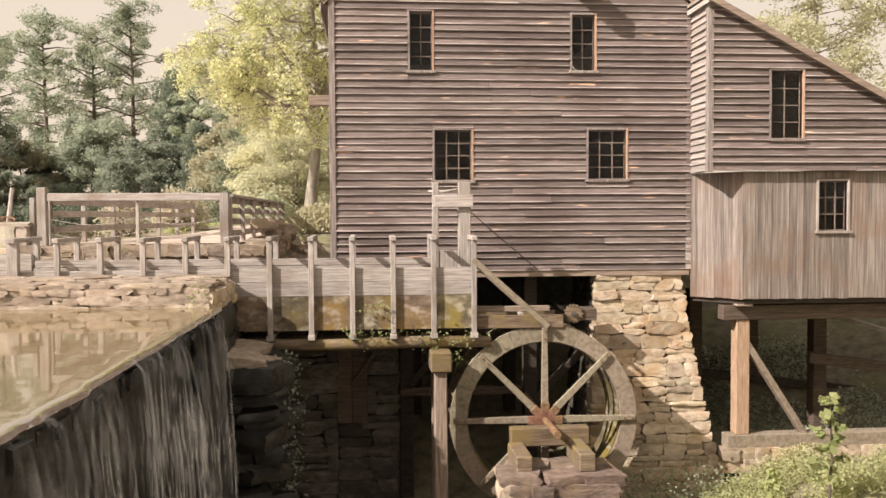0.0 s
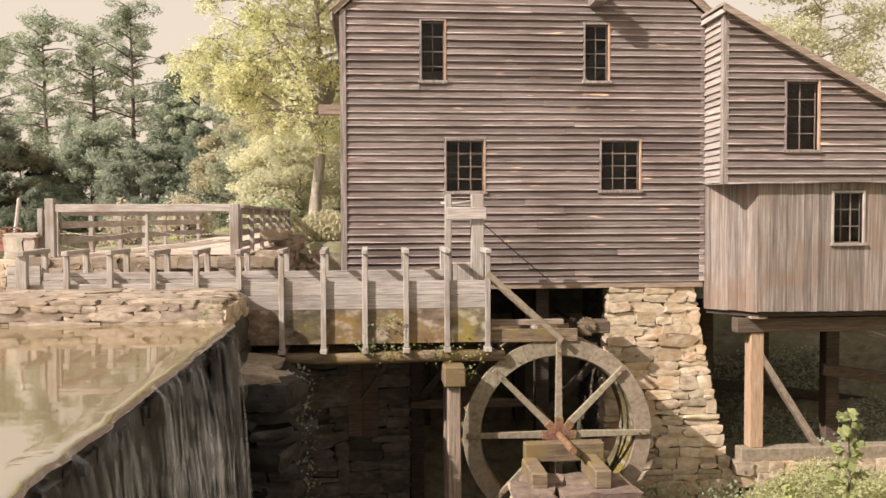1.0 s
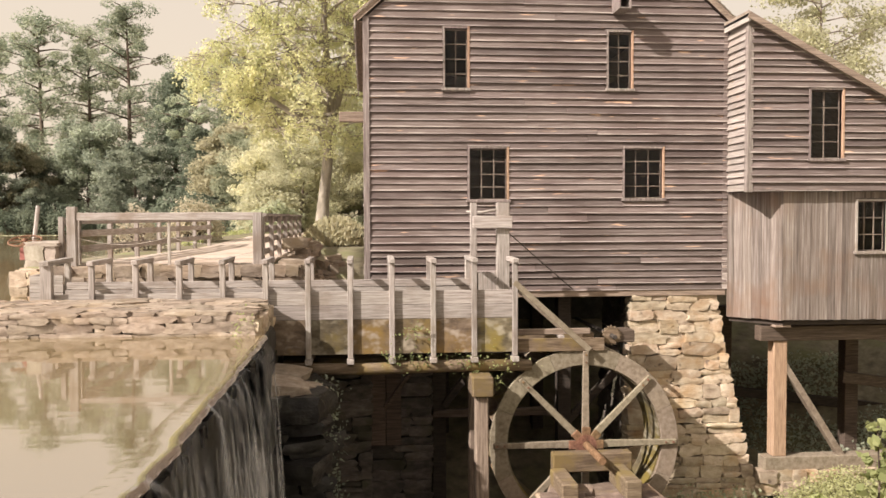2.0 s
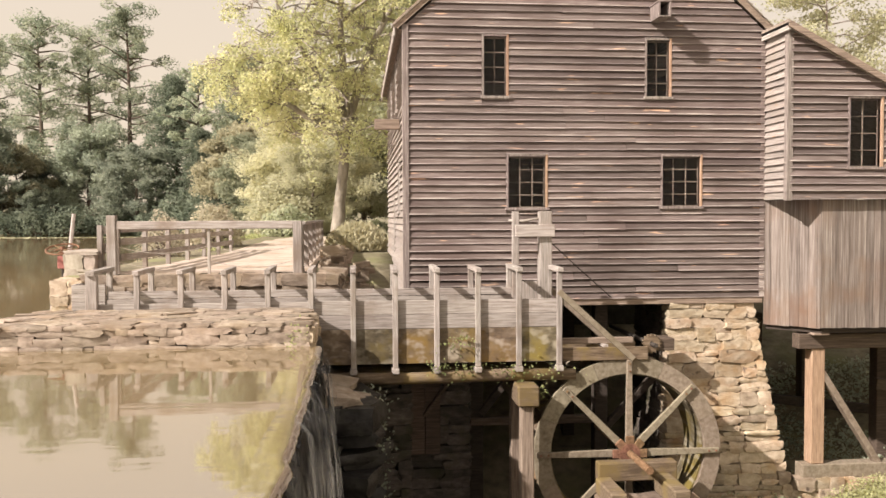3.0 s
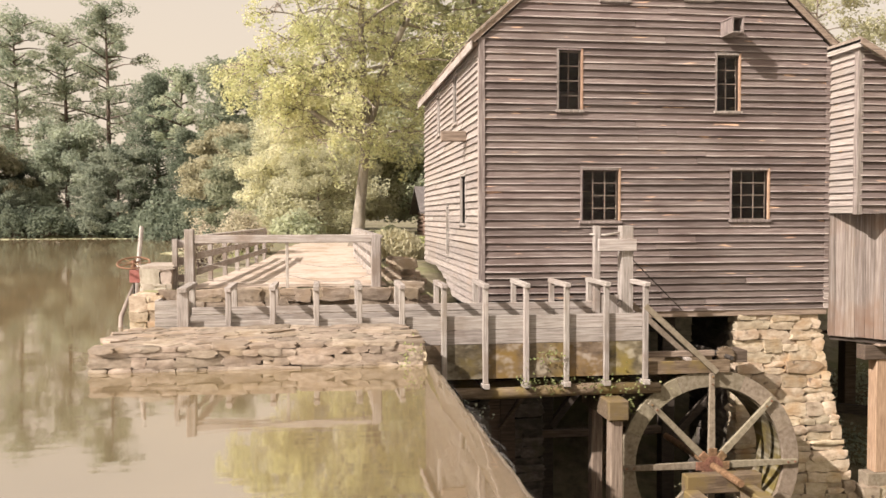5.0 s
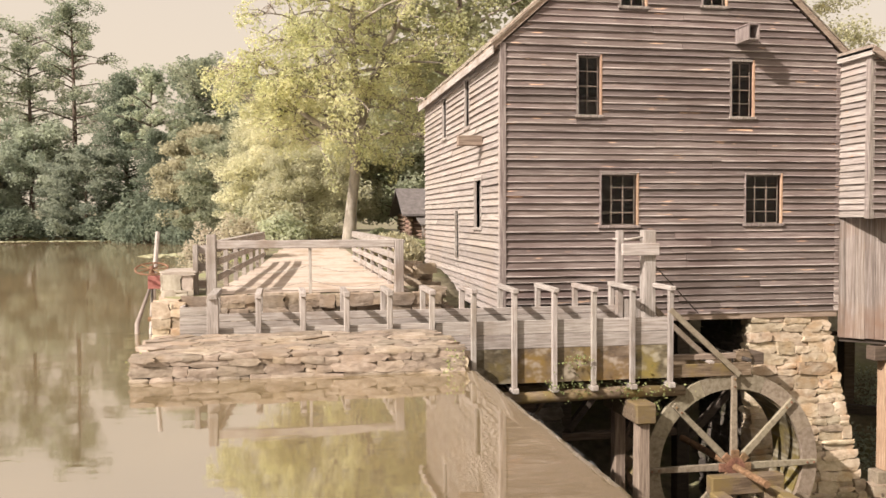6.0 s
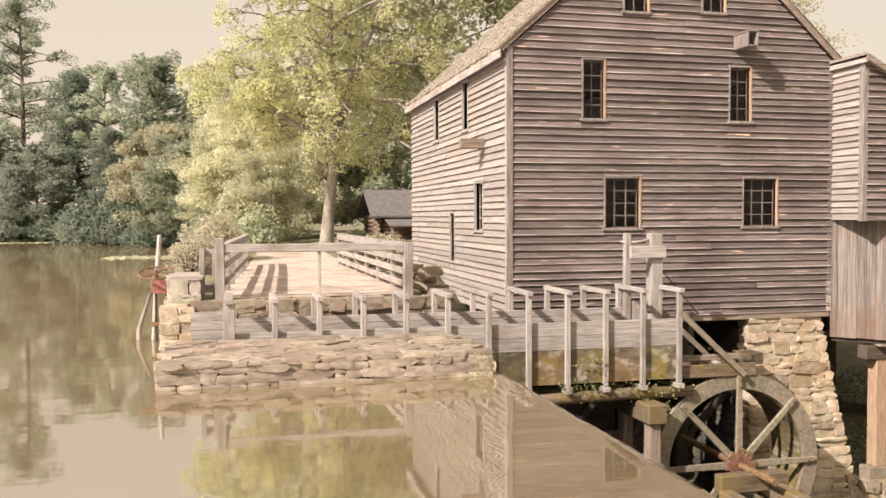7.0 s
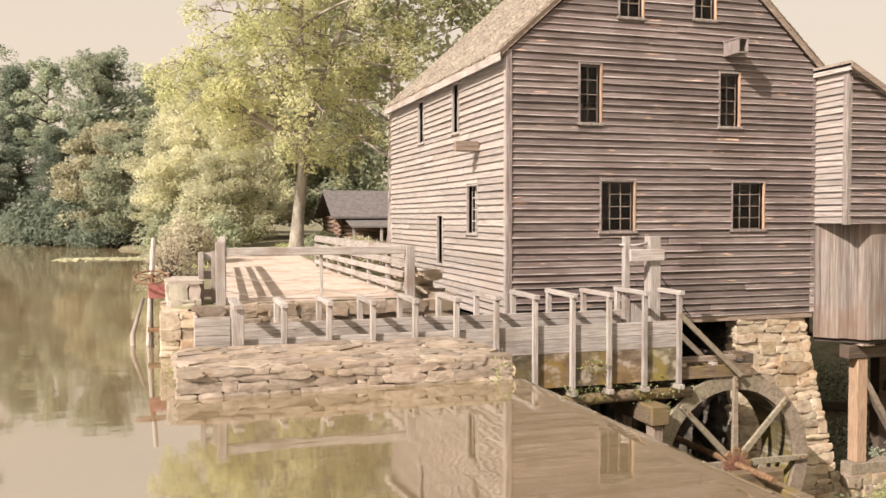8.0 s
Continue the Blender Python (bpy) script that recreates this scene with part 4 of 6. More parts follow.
hoist = part("chute_box", Geo().box(3.68, F - 0.62, 6.56, 3.94, F - 0.06, 6.59), m_trim, mill, "small grey wooden box chute on the gable", bevel=0.004)
for b in ((3.68, 6.59, 3.71, 6.87), (3.91, 6.59, 3.94, 6.87), (3.66, 6.87, 3.96, 6.9)):
    part("chute_side", Geo().box(b[0], F - 0.62, b[1], b[2], F - 0.06, b[3]), m_trim, hoist, bevel=0.004)
part("wall_bracket", Geo().box(SIDE - 0.62, 20.13, 4.43, SIDE - 0.045, 20.32, 4.66), m_brown["x"], mill, "short timber beam jutting from the side wall", bevel=0.012)

# ---- annex ----
AF = 17.45
annex = base("annex", (8.8, 19, 0.0), "lean-to annex of dark clapboard over vertical boards", "building annex")


def annex_point(u, z, d):
    return (u, AF - d, z)


def annex_side_point(u, z, d):
    return (6.31 - d, u, z)


def annex_top(z):
    return 6.31, min(12.3, 6.31 + max(0.0, (6.3 - z)) / 0.53)


AWIN = [(7.6, 8.28, 3.44, 4.85, 2, 4)]
r = random.Random(22)
aw = part("annex_wall", holed_wall(annex_point, 6.31, 9.2, 2.77, 4.86, AWIN, 0.14), m_dark, annex, "dark weathered clapboard annex wall")
part("annex_wall", Geo().hexa([(6.31, AF, 4.86), (9.0, AF, 4.86), (9.0, AF + 0.14, 4.86), (6.31, AF + 0.14, 4.86), (6.31, AF, 6.28), (6.36, AF, 6.28), (6.36, AF + 0.14, 6.28), (6.31, AF + 0.14, 6.28)])
     .hexa([(9.2, AF, 2.77), (12.3, AF, 2.77), (12.3, AF + 0.14, 2.77), (9.2, AF + 0.14, 2.77), (9.2, AF, 4.7), (12.3, AF, 3.05), (12.3, AF + 0.14, 3.05), (9.2, AF + 0.14, 4.7)]), m_dark, annex)
clapboards(aw, m_siding, annex_point, 6.31, 12.3, 2.77, 6.2, 0.152, [(h[0] - 0.05, h[1] + 0.05, h[2] - 0.05, h[3] + 0.05) for h in AWIN], r, ends=annex_top)
aside = part("annex_side", Geo().box(6.312, AF + 0.14, 2.77, 6.45, F - 0.05, 6.2), m_dark, annex)
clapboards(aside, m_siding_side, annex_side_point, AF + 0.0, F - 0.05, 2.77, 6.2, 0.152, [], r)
part("corner_board", Geo().box(6.24, AF - 0.055, 2.74, 6.36, AF - 0.003, 6.3), m_trim, annex, bevel=0.004)
part("corner_board", Geo().box(6.24, AF - 0.003, 2.74, 6.27, AF + 0.1, 6.3), m_trim, annex, bevel=0.004)
part("side_fascia", Geo().box(6.17, AF - 0.2, 6.2, 6.22, F - 0.05, 6.36), m_timber["y"], annex, bevel=0.004)
part("annex_roof", Geo().hexa([(6.17, AF - 0.2, 6.3), (12.8, AF - 0.2, 2.79), (12.8, 25, 2.79), (6.17, 25, 6.3), (6.17, AF - 0.2, 6.42), (12.8, AF - 0.2, 2.91), (12.8, 25, 2.91), (6.17, 25, 6.42)]), m_shingle, annex, "lean-to roof with grey timber edge")
part("rake_board", Geo().beam((6.17, AF - 0.22, 6.33), (12.8, AF - 0.22, 2.82), 0.03, 0.13), m_brown["x"], annex, bevel=0.004)
window(annex, annex_point, AWIN[0], r, m_trim, m_orange_wood)
SF = 17.58


def shed_point(u, z, d):
    return (u, SF - d, z)


SWIN = [(8.72, 9.36, 1.5, 2.56, 3, 3)]
sw = part("shed_wall", holed_wall(shed_point, 7.13, 12.2, 0.08, 2.75, SWIN, 0.1), m_dark, annex, "vertical weathered boards below the annex")
corner, inner = Vector((7.1, SF, 0)), Vector((6.3, F - 0.02, 0))
du = (corner - inner).normalized()
dn = Vector((du.y, -du.x, 0))


def slant_point(u, z, d):
    p = inner + du * u + dn * d
    return (p.x, p.y, z)


ss = part("slant_wall", holed_wall(slant_point, 0.0, (corner - inner).length, 0.08, 2.75, [], 0.1), m_dark, annex, "pale vertical boards on the slanting side")


def upright_boards(parent, place, u0, u1, z0, z1, holes, r):
    u = u0
    while u < u1 - 0.02:
        wd = min(r.uniform(0.13, 0.24), u1 - u)
        for stop in [e for h in holes for e in (h[0] - 0.04, h[1] + 0.04)]:
            if u + 0.01 < stop < u + wd:
                wd = stop - u
        spans = [(z0 + r.uniform(-0.012, 0.008), z1)]
        for h in holes:
            if u + wd > h[0] - 0.02 and u < h[1] + 0.02:
                spans = [(spans[0][0], h[2] - 0.08), (h[3] + 0.06, z1)]
        d = 0.024 + r.uniform(0, 0.01)
        for lo, hi in spans:
            part("board", Geo().hexa([place(u, lo, d), place(u + wd - 0.005, lo, d), place(u + wd - 0.005, lo, 0.002), place(u, lo, 0.002),
                                      place(u, hi, d), place(u + wd - 0.005, hi, d), place(u + wd - 0.005, hi, 0.002), place(u, hi, 0.002)]), m_boards, parent)
        u += wd


upright_boards(sw, shed_point, 7.1, 12.2, 0.06, 2.76, SWIN, r)
upright_boards(ss, slant_point, 0.0, (corner - inner).length + 0.01, 0.06, 2.76, [], r)
window(annex, shed_point, SWIN[0], r, m_timber["z"], m_timber["z"])
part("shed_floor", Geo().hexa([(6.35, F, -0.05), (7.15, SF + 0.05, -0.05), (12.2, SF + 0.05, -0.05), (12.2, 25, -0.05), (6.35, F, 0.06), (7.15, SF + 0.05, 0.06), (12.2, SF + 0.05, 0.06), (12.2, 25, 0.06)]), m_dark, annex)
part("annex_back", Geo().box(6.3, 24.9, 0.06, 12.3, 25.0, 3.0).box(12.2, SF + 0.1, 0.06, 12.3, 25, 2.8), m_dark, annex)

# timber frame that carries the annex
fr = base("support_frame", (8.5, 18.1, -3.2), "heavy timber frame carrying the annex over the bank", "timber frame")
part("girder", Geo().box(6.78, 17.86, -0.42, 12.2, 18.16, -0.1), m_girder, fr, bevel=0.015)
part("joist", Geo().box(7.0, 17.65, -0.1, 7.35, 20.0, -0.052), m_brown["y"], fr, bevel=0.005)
part("post", Geo().box(7.1, 17.9, -2.92, 7.4, 18.2, -0.42), m_orange_wood, fr, bevel=0.015)
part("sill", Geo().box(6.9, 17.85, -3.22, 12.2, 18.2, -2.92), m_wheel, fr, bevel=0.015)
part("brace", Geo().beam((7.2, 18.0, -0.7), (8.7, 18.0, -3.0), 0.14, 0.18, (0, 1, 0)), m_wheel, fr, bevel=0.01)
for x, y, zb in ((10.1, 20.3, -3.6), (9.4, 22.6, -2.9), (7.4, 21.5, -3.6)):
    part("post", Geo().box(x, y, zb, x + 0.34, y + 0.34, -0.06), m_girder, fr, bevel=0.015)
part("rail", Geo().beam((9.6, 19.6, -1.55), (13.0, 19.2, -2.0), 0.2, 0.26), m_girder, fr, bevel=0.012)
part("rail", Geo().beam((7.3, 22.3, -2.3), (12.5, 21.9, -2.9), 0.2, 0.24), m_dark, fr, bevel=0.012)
ft = base("frame_footing", (8, 18.05, -4), "rough stones under the timber sill", "stone footing")
r = random.Random(23)
rubble(ft, m_stone, (6.75, 17.83, -3.75), (1, 0, 0), (0, 0, 1), 4.6, 0.54, r, (0.15, 0.3), (0.25, 0.5), 0.4, jut=0.08)
tagged(part("timber_ramp", Geo().beam((10.3, 21.5, -0.5), (13.8, 20.5, -1.6), 0.9, 0.12), m_timber["x"], bevel=0.01), "sloping plank ramp under the annex", "ramp")

# ---- flume ----
FY0, FY1, PITCH = 16.32, 17.42, 0.775
flume = base("flume", (-3, 16.9, 0.4), "long weathered grey timber flume with posts and crossbars", "flume")
r = random.Random(31)
for k in range(12):
    x = 1.22 - PITCH * k
    foot = -0.38 if x > -3.2 else 0.74
    big = 0.05 if k == 11 else 0.0
    part("post", Geo().box(x - 0.05 - big, FY0 - 0.03 - big, foot, x + 0.05 + big, FY0 + 0.05, 1.4), m_timber["z"], flume, bevel=0.008)
    part("rear_post", Geo().box(x - 0.05, FY1 - 0.05, 0.45, x + 0.05, FY1 + 0.05, 1.4), m_timber["z"], flume, bevel=0.008)
    part("crossbar", Geo().beam((x, FY0 - 0.1 - big, 1.44 + r.uniform(-0.01, 0.01)), (x, FY1 + 0.08, 1.44 + r.uniform(-0.01, 0.01)), 0.11 + big, 0.085), m_timber["y"], flume, bevel=0.008)
    if foot < 0:
        part("cross_sill", Geo().box(x - 0.065, FY0 - 0.1, -0.48, x + 0.065, FY1 + 0.1, -0.385), m_timber["y"], flume, bevel=0.008)
for y0, y1 in ((FY0 + 0.055, FY0 + 0.1), (FY1 - 0.1, FY1 - 0.055)):
    for lo, hi in ((0.615, 0.87), (0.345, 0.605)):
        cuts = [-7.35, -3.36, -0.3, 1.26] if lo > 0.6 else [-7.35, -4.9, -1.85, 1.26]
        for a, b in zip(cuts, cuts[1:]):
            part("plank", Geo().box(a + 0.003, y0, lo, b - 0.003, y1 - r.uniform(0, 0.006), hi + r.uniform(-0.004, 0.004)), m_timber["x"], flume, bevel=0.005)
    for k in range(6):
        a = 1.26 - PITCH * (k + 1)
        part("wet_plank", Geo().box(a + 0.002, y0 + 0.004, -0.31, a + PITCH - 0.002, y1, 0.34), m_wet, flume, "wet moss-stained lower boards", bevel=0.004)
for k in range(10):
    part("floor_plank", Geo().box(-7.3 + k * 0.855, FY0 + 0.1, -0.31, -7.3 + (k + 1) * 0.855 - 0.005, FY1 - 0.1, -0.26), m_wet, flume)
for lo, hi in ((0.5, 0.67), (0.67, 0.83), (0.83, 1.0), (1.0, 1.16)):
    part("inlet_board", Geo().box(-7.98, 17.3, lo + 0.003, -7.36, 17.36, hi - 0.003), m_timber["x"], flume, bevel=0.005)
part("inlet_board", Geo().box(-7.98, 17.36, 0.6, -7.92, 18.0, 1.16), m_timber["y"], flume, bevel=0.005)
part("top_plank", Geo().box(-7.3, FY1 - 0.105, 0.885, 1.2, FY1 - 0.052, 1.02), m_timber["x"], flume, bevel=0.005)
for y in (FY0 + 0.08, FY1 - 0.1):
    part("diagonal_brace", Geo().beam((1.2, y - 0.09, 1.02), (2.66, y - 0.09, -0.3), 0.05, 0.11, (0, 0, 1)), m_wheel, flume, bevel=0.006)
log = tagged(part("bearer_log", Geo().tube([(-3.2, 16.45, -0.58), (-1.5, 16.43, -0.6), (0.2, 16.46, -0.57), (1.55, 16.44, -0.58)], [0.12, 0.115, 0.12, 0.11], 10), m_log, smooth=True),
             "mossy log bearing the flume", "log")
tagged(part("bearer_log", Geo().tube([(-3.2, 17.25, -0.58), (1.55, 17.25, -0.58)], [0.12, 0.11], 10), m_log, smooth=True), "mossy log bearing the flume", "log")
sp = base("flume_support", (0.55, 16.4, -4.5), "split timber post with a mossy cap block under the flume", "timber post")
part("post", Geo().hexa([(0.4, 15.96, -4.6), (0.68, 15.96, -4.6), (0.68, 16.24, -4.6), (0.4, 16.24, -4.6), (0.43, 15.98, -1.08), (0.66, 15.98, -1.08), (0.66, 16.24, -1.08), (0.43, 16.24, -1.08)]), m_brown["z"], sp, bevel=0.02)
part("cap_block", Geo().box(0.35, 15.89, -1.08, 0.75, 17.6, -0.7), m_log, sp, bevel=0.025)
part("post", Geo().box(0.45, 17.2, -4.6, 0.68, 17.45, -1.1), m_brown["z"], sp, bevel=0.02)

gate = base("sluice_gate", (0.85, 17.2, 0.9), "weathered timber sluice gate frame on the flume", "sluice gate")
part("post", Geo().box(0.48, 17.18, 0.5, 0.61, 17.312, 2.53), m_timber["z"], gate, bevel=0.01)
part("post", Geo().box(1.0, 17.05, 0.5, 1.24, 17.3, 2.53), m_timber["z"], gate, bevel=0.01)
part("bar", Geo().box(0.5, 16.97, 2.03, 1.28, 17.05, 2.27), m_timber["x"], gate, bevel=0.01)
part("lever", Geo().tube([(0.4, 17.25, 2.36), (0.7, 17.2, 2.34), (1.05, 17.18, 2.4)], [0.02, 0.03, 0.025], 7), m_timber["x"], gate, smooth=True)
part("gate_board", Geo().box(0.62, 17.2, 0.5, 1.0, 17.24, 1.15), m_timber["z"], gate, bevel=0.005)
part("rack", Geo().beam((0.95, 17.1, 1.0), (1.25, 17.1, 0.75), 0.06, 0.1), m_timber["x"], gate, bevel=0.005)
tagged(part("cable", Geo().tube([(1.3, 17.5, 1.92), (2.0, 17.9, 1.35), (2.85, 18.42, 0.68)], [0.012] * 3, 5), m_iron), "thin dark cable from gate to wall", "cable")

trough = base("wheel_trough", (2.1, 16.8, -0.2), "short timber trough above the water wheel", "trough")
part("side_board", Geo().box(1.28, 16.42, -0.33, 2.98, 16.48, -0.08), m_log, trough, bevel=0.008)
part("side_board", Geo().box(1.28, 17.2, -0.33, 2.98, 17.26, -0.08), m_log, trough, bevel=0.008)
part("floor_board", Geo().box(1.28, 16.48, -0.33, 2.9, 17.2, -0.28), m_wet, trough)
part("top_rail", Geo().box(1.32, 16.6, -0.03, 2.75, 16.72, 0.08), m_brown["x"], trough, bevel=0.01)
part("cleat", Geo().box(2.1, 16.44, -0.08, 2.2, 17.24, -0.03), m_timber["y"], trough, bevel=0.005)

# ---- water wheel ----
HUB, R_OUT, R_IN = (2.61, 16.46, -2.13), 1.85, 1.525
wheel = base("water_wheel", HUB, "large weathered oak overshot water wheel with eight spokes", "water wheel")
for side, y0, y1 in (("front", 0.0, 0.09), ("rear", 1.0, 1.09)):
    for k in range(8):
        a = math.radians(22.5 + 45 * k)
        part("rim_segment", Geo().ring(HUB, R_IN, R_OUT, y0, y1, 10, a + 0.0008, a + math.radians(45) - 0.0008), m_wheel, wheel, bevel=0.004)
    for k in range(8 if side == "front" else 0):
        a = math.radians(45 * k)
        d = Vector((math.cos(a), 0, math.sin(a)))
        yy = HUB[1] + y0 - 0.035 if side == "front" else HUB[1] + y1 + 0.035
        c = Vector((HUB[0], yy, HUB[2]))
        sd = Vector((-d.z, 0, d.x))
        lo, hi = c + d * 0.1, c + d * (R_OUT - 0.05)
        hh = Vector((0, 0.035, 0))
        spoke = part("spoke", Geo().hexa([lo - sd * 0.075 - hh, lo + sd * 0.075 - hh, lo + sd * 0.075 + hh, lo - sd * 0.075 + hh, hi - sd * 0.05 - hh, hi + sd * 0.05 - hh, hi + sd * 0.05 + hh, hi - sd * 0.05 + hh]), m_wheel, wheel, bevel=0.01)
        for q in (R_OUT - 0.12, R_IN + 0.06):
            p = c + d * q
            part("bolt", Geo().tube([p - Vector((0, 0.055, 0)), p], [0.022, 0.022], 6), m_rust, spoke)
for k in range(32):
    a = math.radians(11.25 * k)
    b = a + 0.16
    p = [(HUB[0] + R_IN * math.cos(a), HUB[2] + R_IN * math.sin(a)), (HUB[0] + (R_OUT - 0.02) * math.cos(b), HUB[2] + (R_OUT - 0.02) * math.sin(b))]
    part("bucket", Geo().beam((p[0][0], HUB[1] + 0.545, p[0][1]), (p[1][0], HUB[1] + 0.545, p[1][1]), 0.908, 0.025, (math.cos(a + 1.57), 0, math.sin(a + 1.57))), m_wet, wheel)
part("sole", Geo().ring(HUB, R_IN - 0.03, R_IN, 0.092, 0.998, 48), m_wet, wheel, "wet inner drum boards")
part("axle", Geo().tube([(HUB[0], HUB[1] - 1.25, HUB[2]), (HUB[0], HUB[1] + 2.2, HUB[2])], [0.07, 0.07], 14), m_rust, wheel, "rusty iron axle", smooth=False)
for y in (-0.1,):
    flange = part("hub_flange", Geo().ring(HUB, 0.08, 0.2, y - 0.03, y + 0.03, 16), m_rust, wheel, "rusty cast hub flange")
    for k in range(8):
        a = math.radians(45 * k)
        d = Vector((math.cos(a), 0, math.sin(a)))
        c = Vector((HUB[0], HUB[1] + y, HUB[2]))
        part("hub_socket", Geo().beam(c + d * 0.14, c + d * 0.34, 0.05, 0.17, (-d.z, 0, d.x)), m_rust, flange, bevel=0.012)


# ---- bearing pier in front of the wheel ----
pr = base("bearing_pier", (2.6, 15.2, -4.6), "stone pier carrying the wheel's bearing", "stone pier")
r = random.Random(33)
part("core", Geo().box(1.7, 14.75, -4.7, 3.45, 15.75, -2.85), m_mortar, pr)
rubble(pr, m_brownstone, (1.62, 14.55, -4.65), (1, 0, 0), (0, 0, 1), 1.95, 1.8, r, (0.16, 0.26), (0.35, 0.75), 0.45, jut=0.1)
rubble(pr, m_stone, (1.62, 15.85, -4.65), (0, -1, 0), (0, 0, 1), 1.3, 1.8, r, (0.18, 0.3), (0.35, 0.7), 0.4, jut=0.1)
rubble(pr, m_stone, (3.56, 14.55, -4.65), (0, 1, 0), (0, 0, 1), 1.3, 1.8, r, (0.18, 0.3), (0.35, 0.7), 0.4, jut=0.1)
for k, (x, y, w_, d_) in enumerate(((1.85, 14.9, 0.75, 0.7), (2.6, 14.82, 0.7, 0.55), (3.3, 14.85, 0.75, 0.6), (2.1, 15.5, 0.8, 0.6), (2.9, 15.45, 0.8, 0.6), (3.4, 15.4, 0.4, 0.5))):
    stone_piece(pr, m_brownstone, Matrix.Translation((x, y, -2.79)) @ pose(0, 0, 0, r.uniform(-3, 3), r.uniform(-3, 3), r.uniform(-8, 8)) @ Matrix.Diagonal((w_, d_, r.uniform(0.17, 0.25), 1)), r, "capstone")
bb = base("bearing_block", (2.6, 15.4, -2.7), "mossy timber blocks holding the axle's bearing", "bearing block")
part("cross_timber", Geo().box(1.85, 15.82, -2.5, 3.35, 16.08, -2.15), m_log, bb, bevel=0.02)
part("timber", Geo().box(1.78, 14.8, -2.69, 2.08, 15.82, -2.4), m_log, bb, bevel=0.025)
part("timber", Geo().box(2.9, 14.75, -2.69, 3.2, 15.82, -2.36), m_log, bb, bevel=0.025)

# machinery under the mill
gear = base("gear", (3.35, 17.6, -0.12), "small worn wooden gear with teeth", "gear")
part("disc", Geo().ring((3.45, 17.55, -0.2), 0.05, 0.17, 0, 0.08, 24), m_log, gear)
for k in range(16):
    a = 2 * math.pi * k / 16
    d = Vector((math.cos(a), 0, math.sin(a)))
    c = Vector((3.45, 17.59, -0.2))
    part("tooth", Geo().beam(c + d * 0.16, c + d * 0.2, 0.07, 0.035, (-d.z, 0, d.x)), m_log, gear)
part("shaft", Geo().tube([(3.45, 17.3, -0.2), (3.45, 20.5, -0.2)], [0.045, 0.045], 8), m_iron, gear)
tagged(part("bearing_box", Geo().box(3.5, 17.6, -0.35, 3.95, 18.1, -0.1), m_girder, bevel=0.015), "dark timber box beside the gear", "timber block")
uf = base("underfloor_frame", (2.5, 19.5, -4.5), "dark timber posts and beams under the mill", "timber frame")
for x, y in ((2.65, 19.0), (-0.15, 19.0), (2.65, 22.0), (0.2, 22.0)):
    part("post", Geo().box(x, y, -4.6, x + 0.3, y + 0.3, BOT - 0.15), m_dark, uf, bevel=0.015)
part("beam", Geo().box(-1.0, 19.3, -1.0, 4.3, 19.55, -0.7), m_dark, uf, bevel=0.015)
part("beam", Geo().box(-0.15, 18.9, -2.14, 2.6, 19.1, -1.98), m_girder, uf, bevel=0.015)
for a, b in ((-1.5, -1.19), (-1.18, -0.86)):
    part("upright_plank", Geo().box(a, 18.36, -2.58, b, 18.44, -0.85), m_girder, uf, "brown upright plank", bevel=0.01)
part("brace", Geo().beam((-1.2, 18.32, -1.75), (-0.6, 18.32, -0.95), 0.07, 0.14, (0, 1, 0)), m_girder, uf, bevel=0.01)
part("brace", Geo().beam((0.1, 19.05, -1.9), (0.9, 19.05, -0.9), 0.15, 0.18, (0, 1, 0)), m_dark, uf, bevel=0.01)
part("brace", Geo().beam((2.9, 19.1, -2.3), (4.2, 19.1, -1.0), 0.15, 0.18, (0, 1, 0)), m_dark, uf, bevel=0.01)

# ---- railings on the platform ----
def post_and_rails(name, label, a, b, n, boards, top=2.34, ground=1.25, out=0.08):
    a, b = Vector((*a, 0)), Vector((*b, 0))
    d = (b - a).normalized()
    s = Vector((-d.y, d.x, 0)) * out
    rail = base(name, (*((a + b) / 2).xy, ground), label, "railing")
    for k in range(n + 1):
        p = a.lerp(b, k / n)
        part("post", Geo().beam((p.x, p.y, ground - 0.1), (p.x, p.y, top - 0.06), 0.1, 0.1, d), m_timber["z"], rail, bevel=0.008)
    part("top_rail", Geo().beam((a.x, a.y, top - 0.03), (b.x, b.y, top - 0.03), 0.17, 0.06), m_timber["y"], rail, bevel=0.008)
    for z in boards:
        part("rail_board", Geo().beam((a.x + s.x, a.y + s.y, z), (b.x + s.x, b.y + s.y, z), 0.035, 0.14), m_timber["y"], rail, bevel=0.006)
    return rail


post_and_rails("railing", "weathered grey timber railing along the pond", (-7.45, 18.5), (-6.78, 29.6), 6, (1.62, 1.94, 2.2), out=-0.08)
post_and_rails("railing", "weathered grey timber railing beside the mill", (-3.72, 18.4), (-3.78, 29.6), 6, (1.5, 1.76, 2.0, 2.22), out=0.08)
fr = base("front_barrier", (-5.6, 18.22, 1.2), "timber barrier beam with chains at the platform's edge", "barrier")
part("post", Geo().box(-7.56, 18.14, 0.95, -7.38, 18.3, 2.48), m_timber["z"], fr, bevel=0.01)
part("post", Geo().box(-3.88, 18.12, 1.2, -3.7, 18.3, 2.36), m_timber["z"], fr, bevel=0.01)
part("beam", Geo().box(-7.38, 18.16, 2.2, -3.88, 18.28, 2.36), m_timber["x"], fr, bevel=0.012)
part("thin_post", Geo().box(-5.6, 18.2, 1.25, -5.54, 18.25, 2.2), m_whitewash, fr, bevel=0.004)
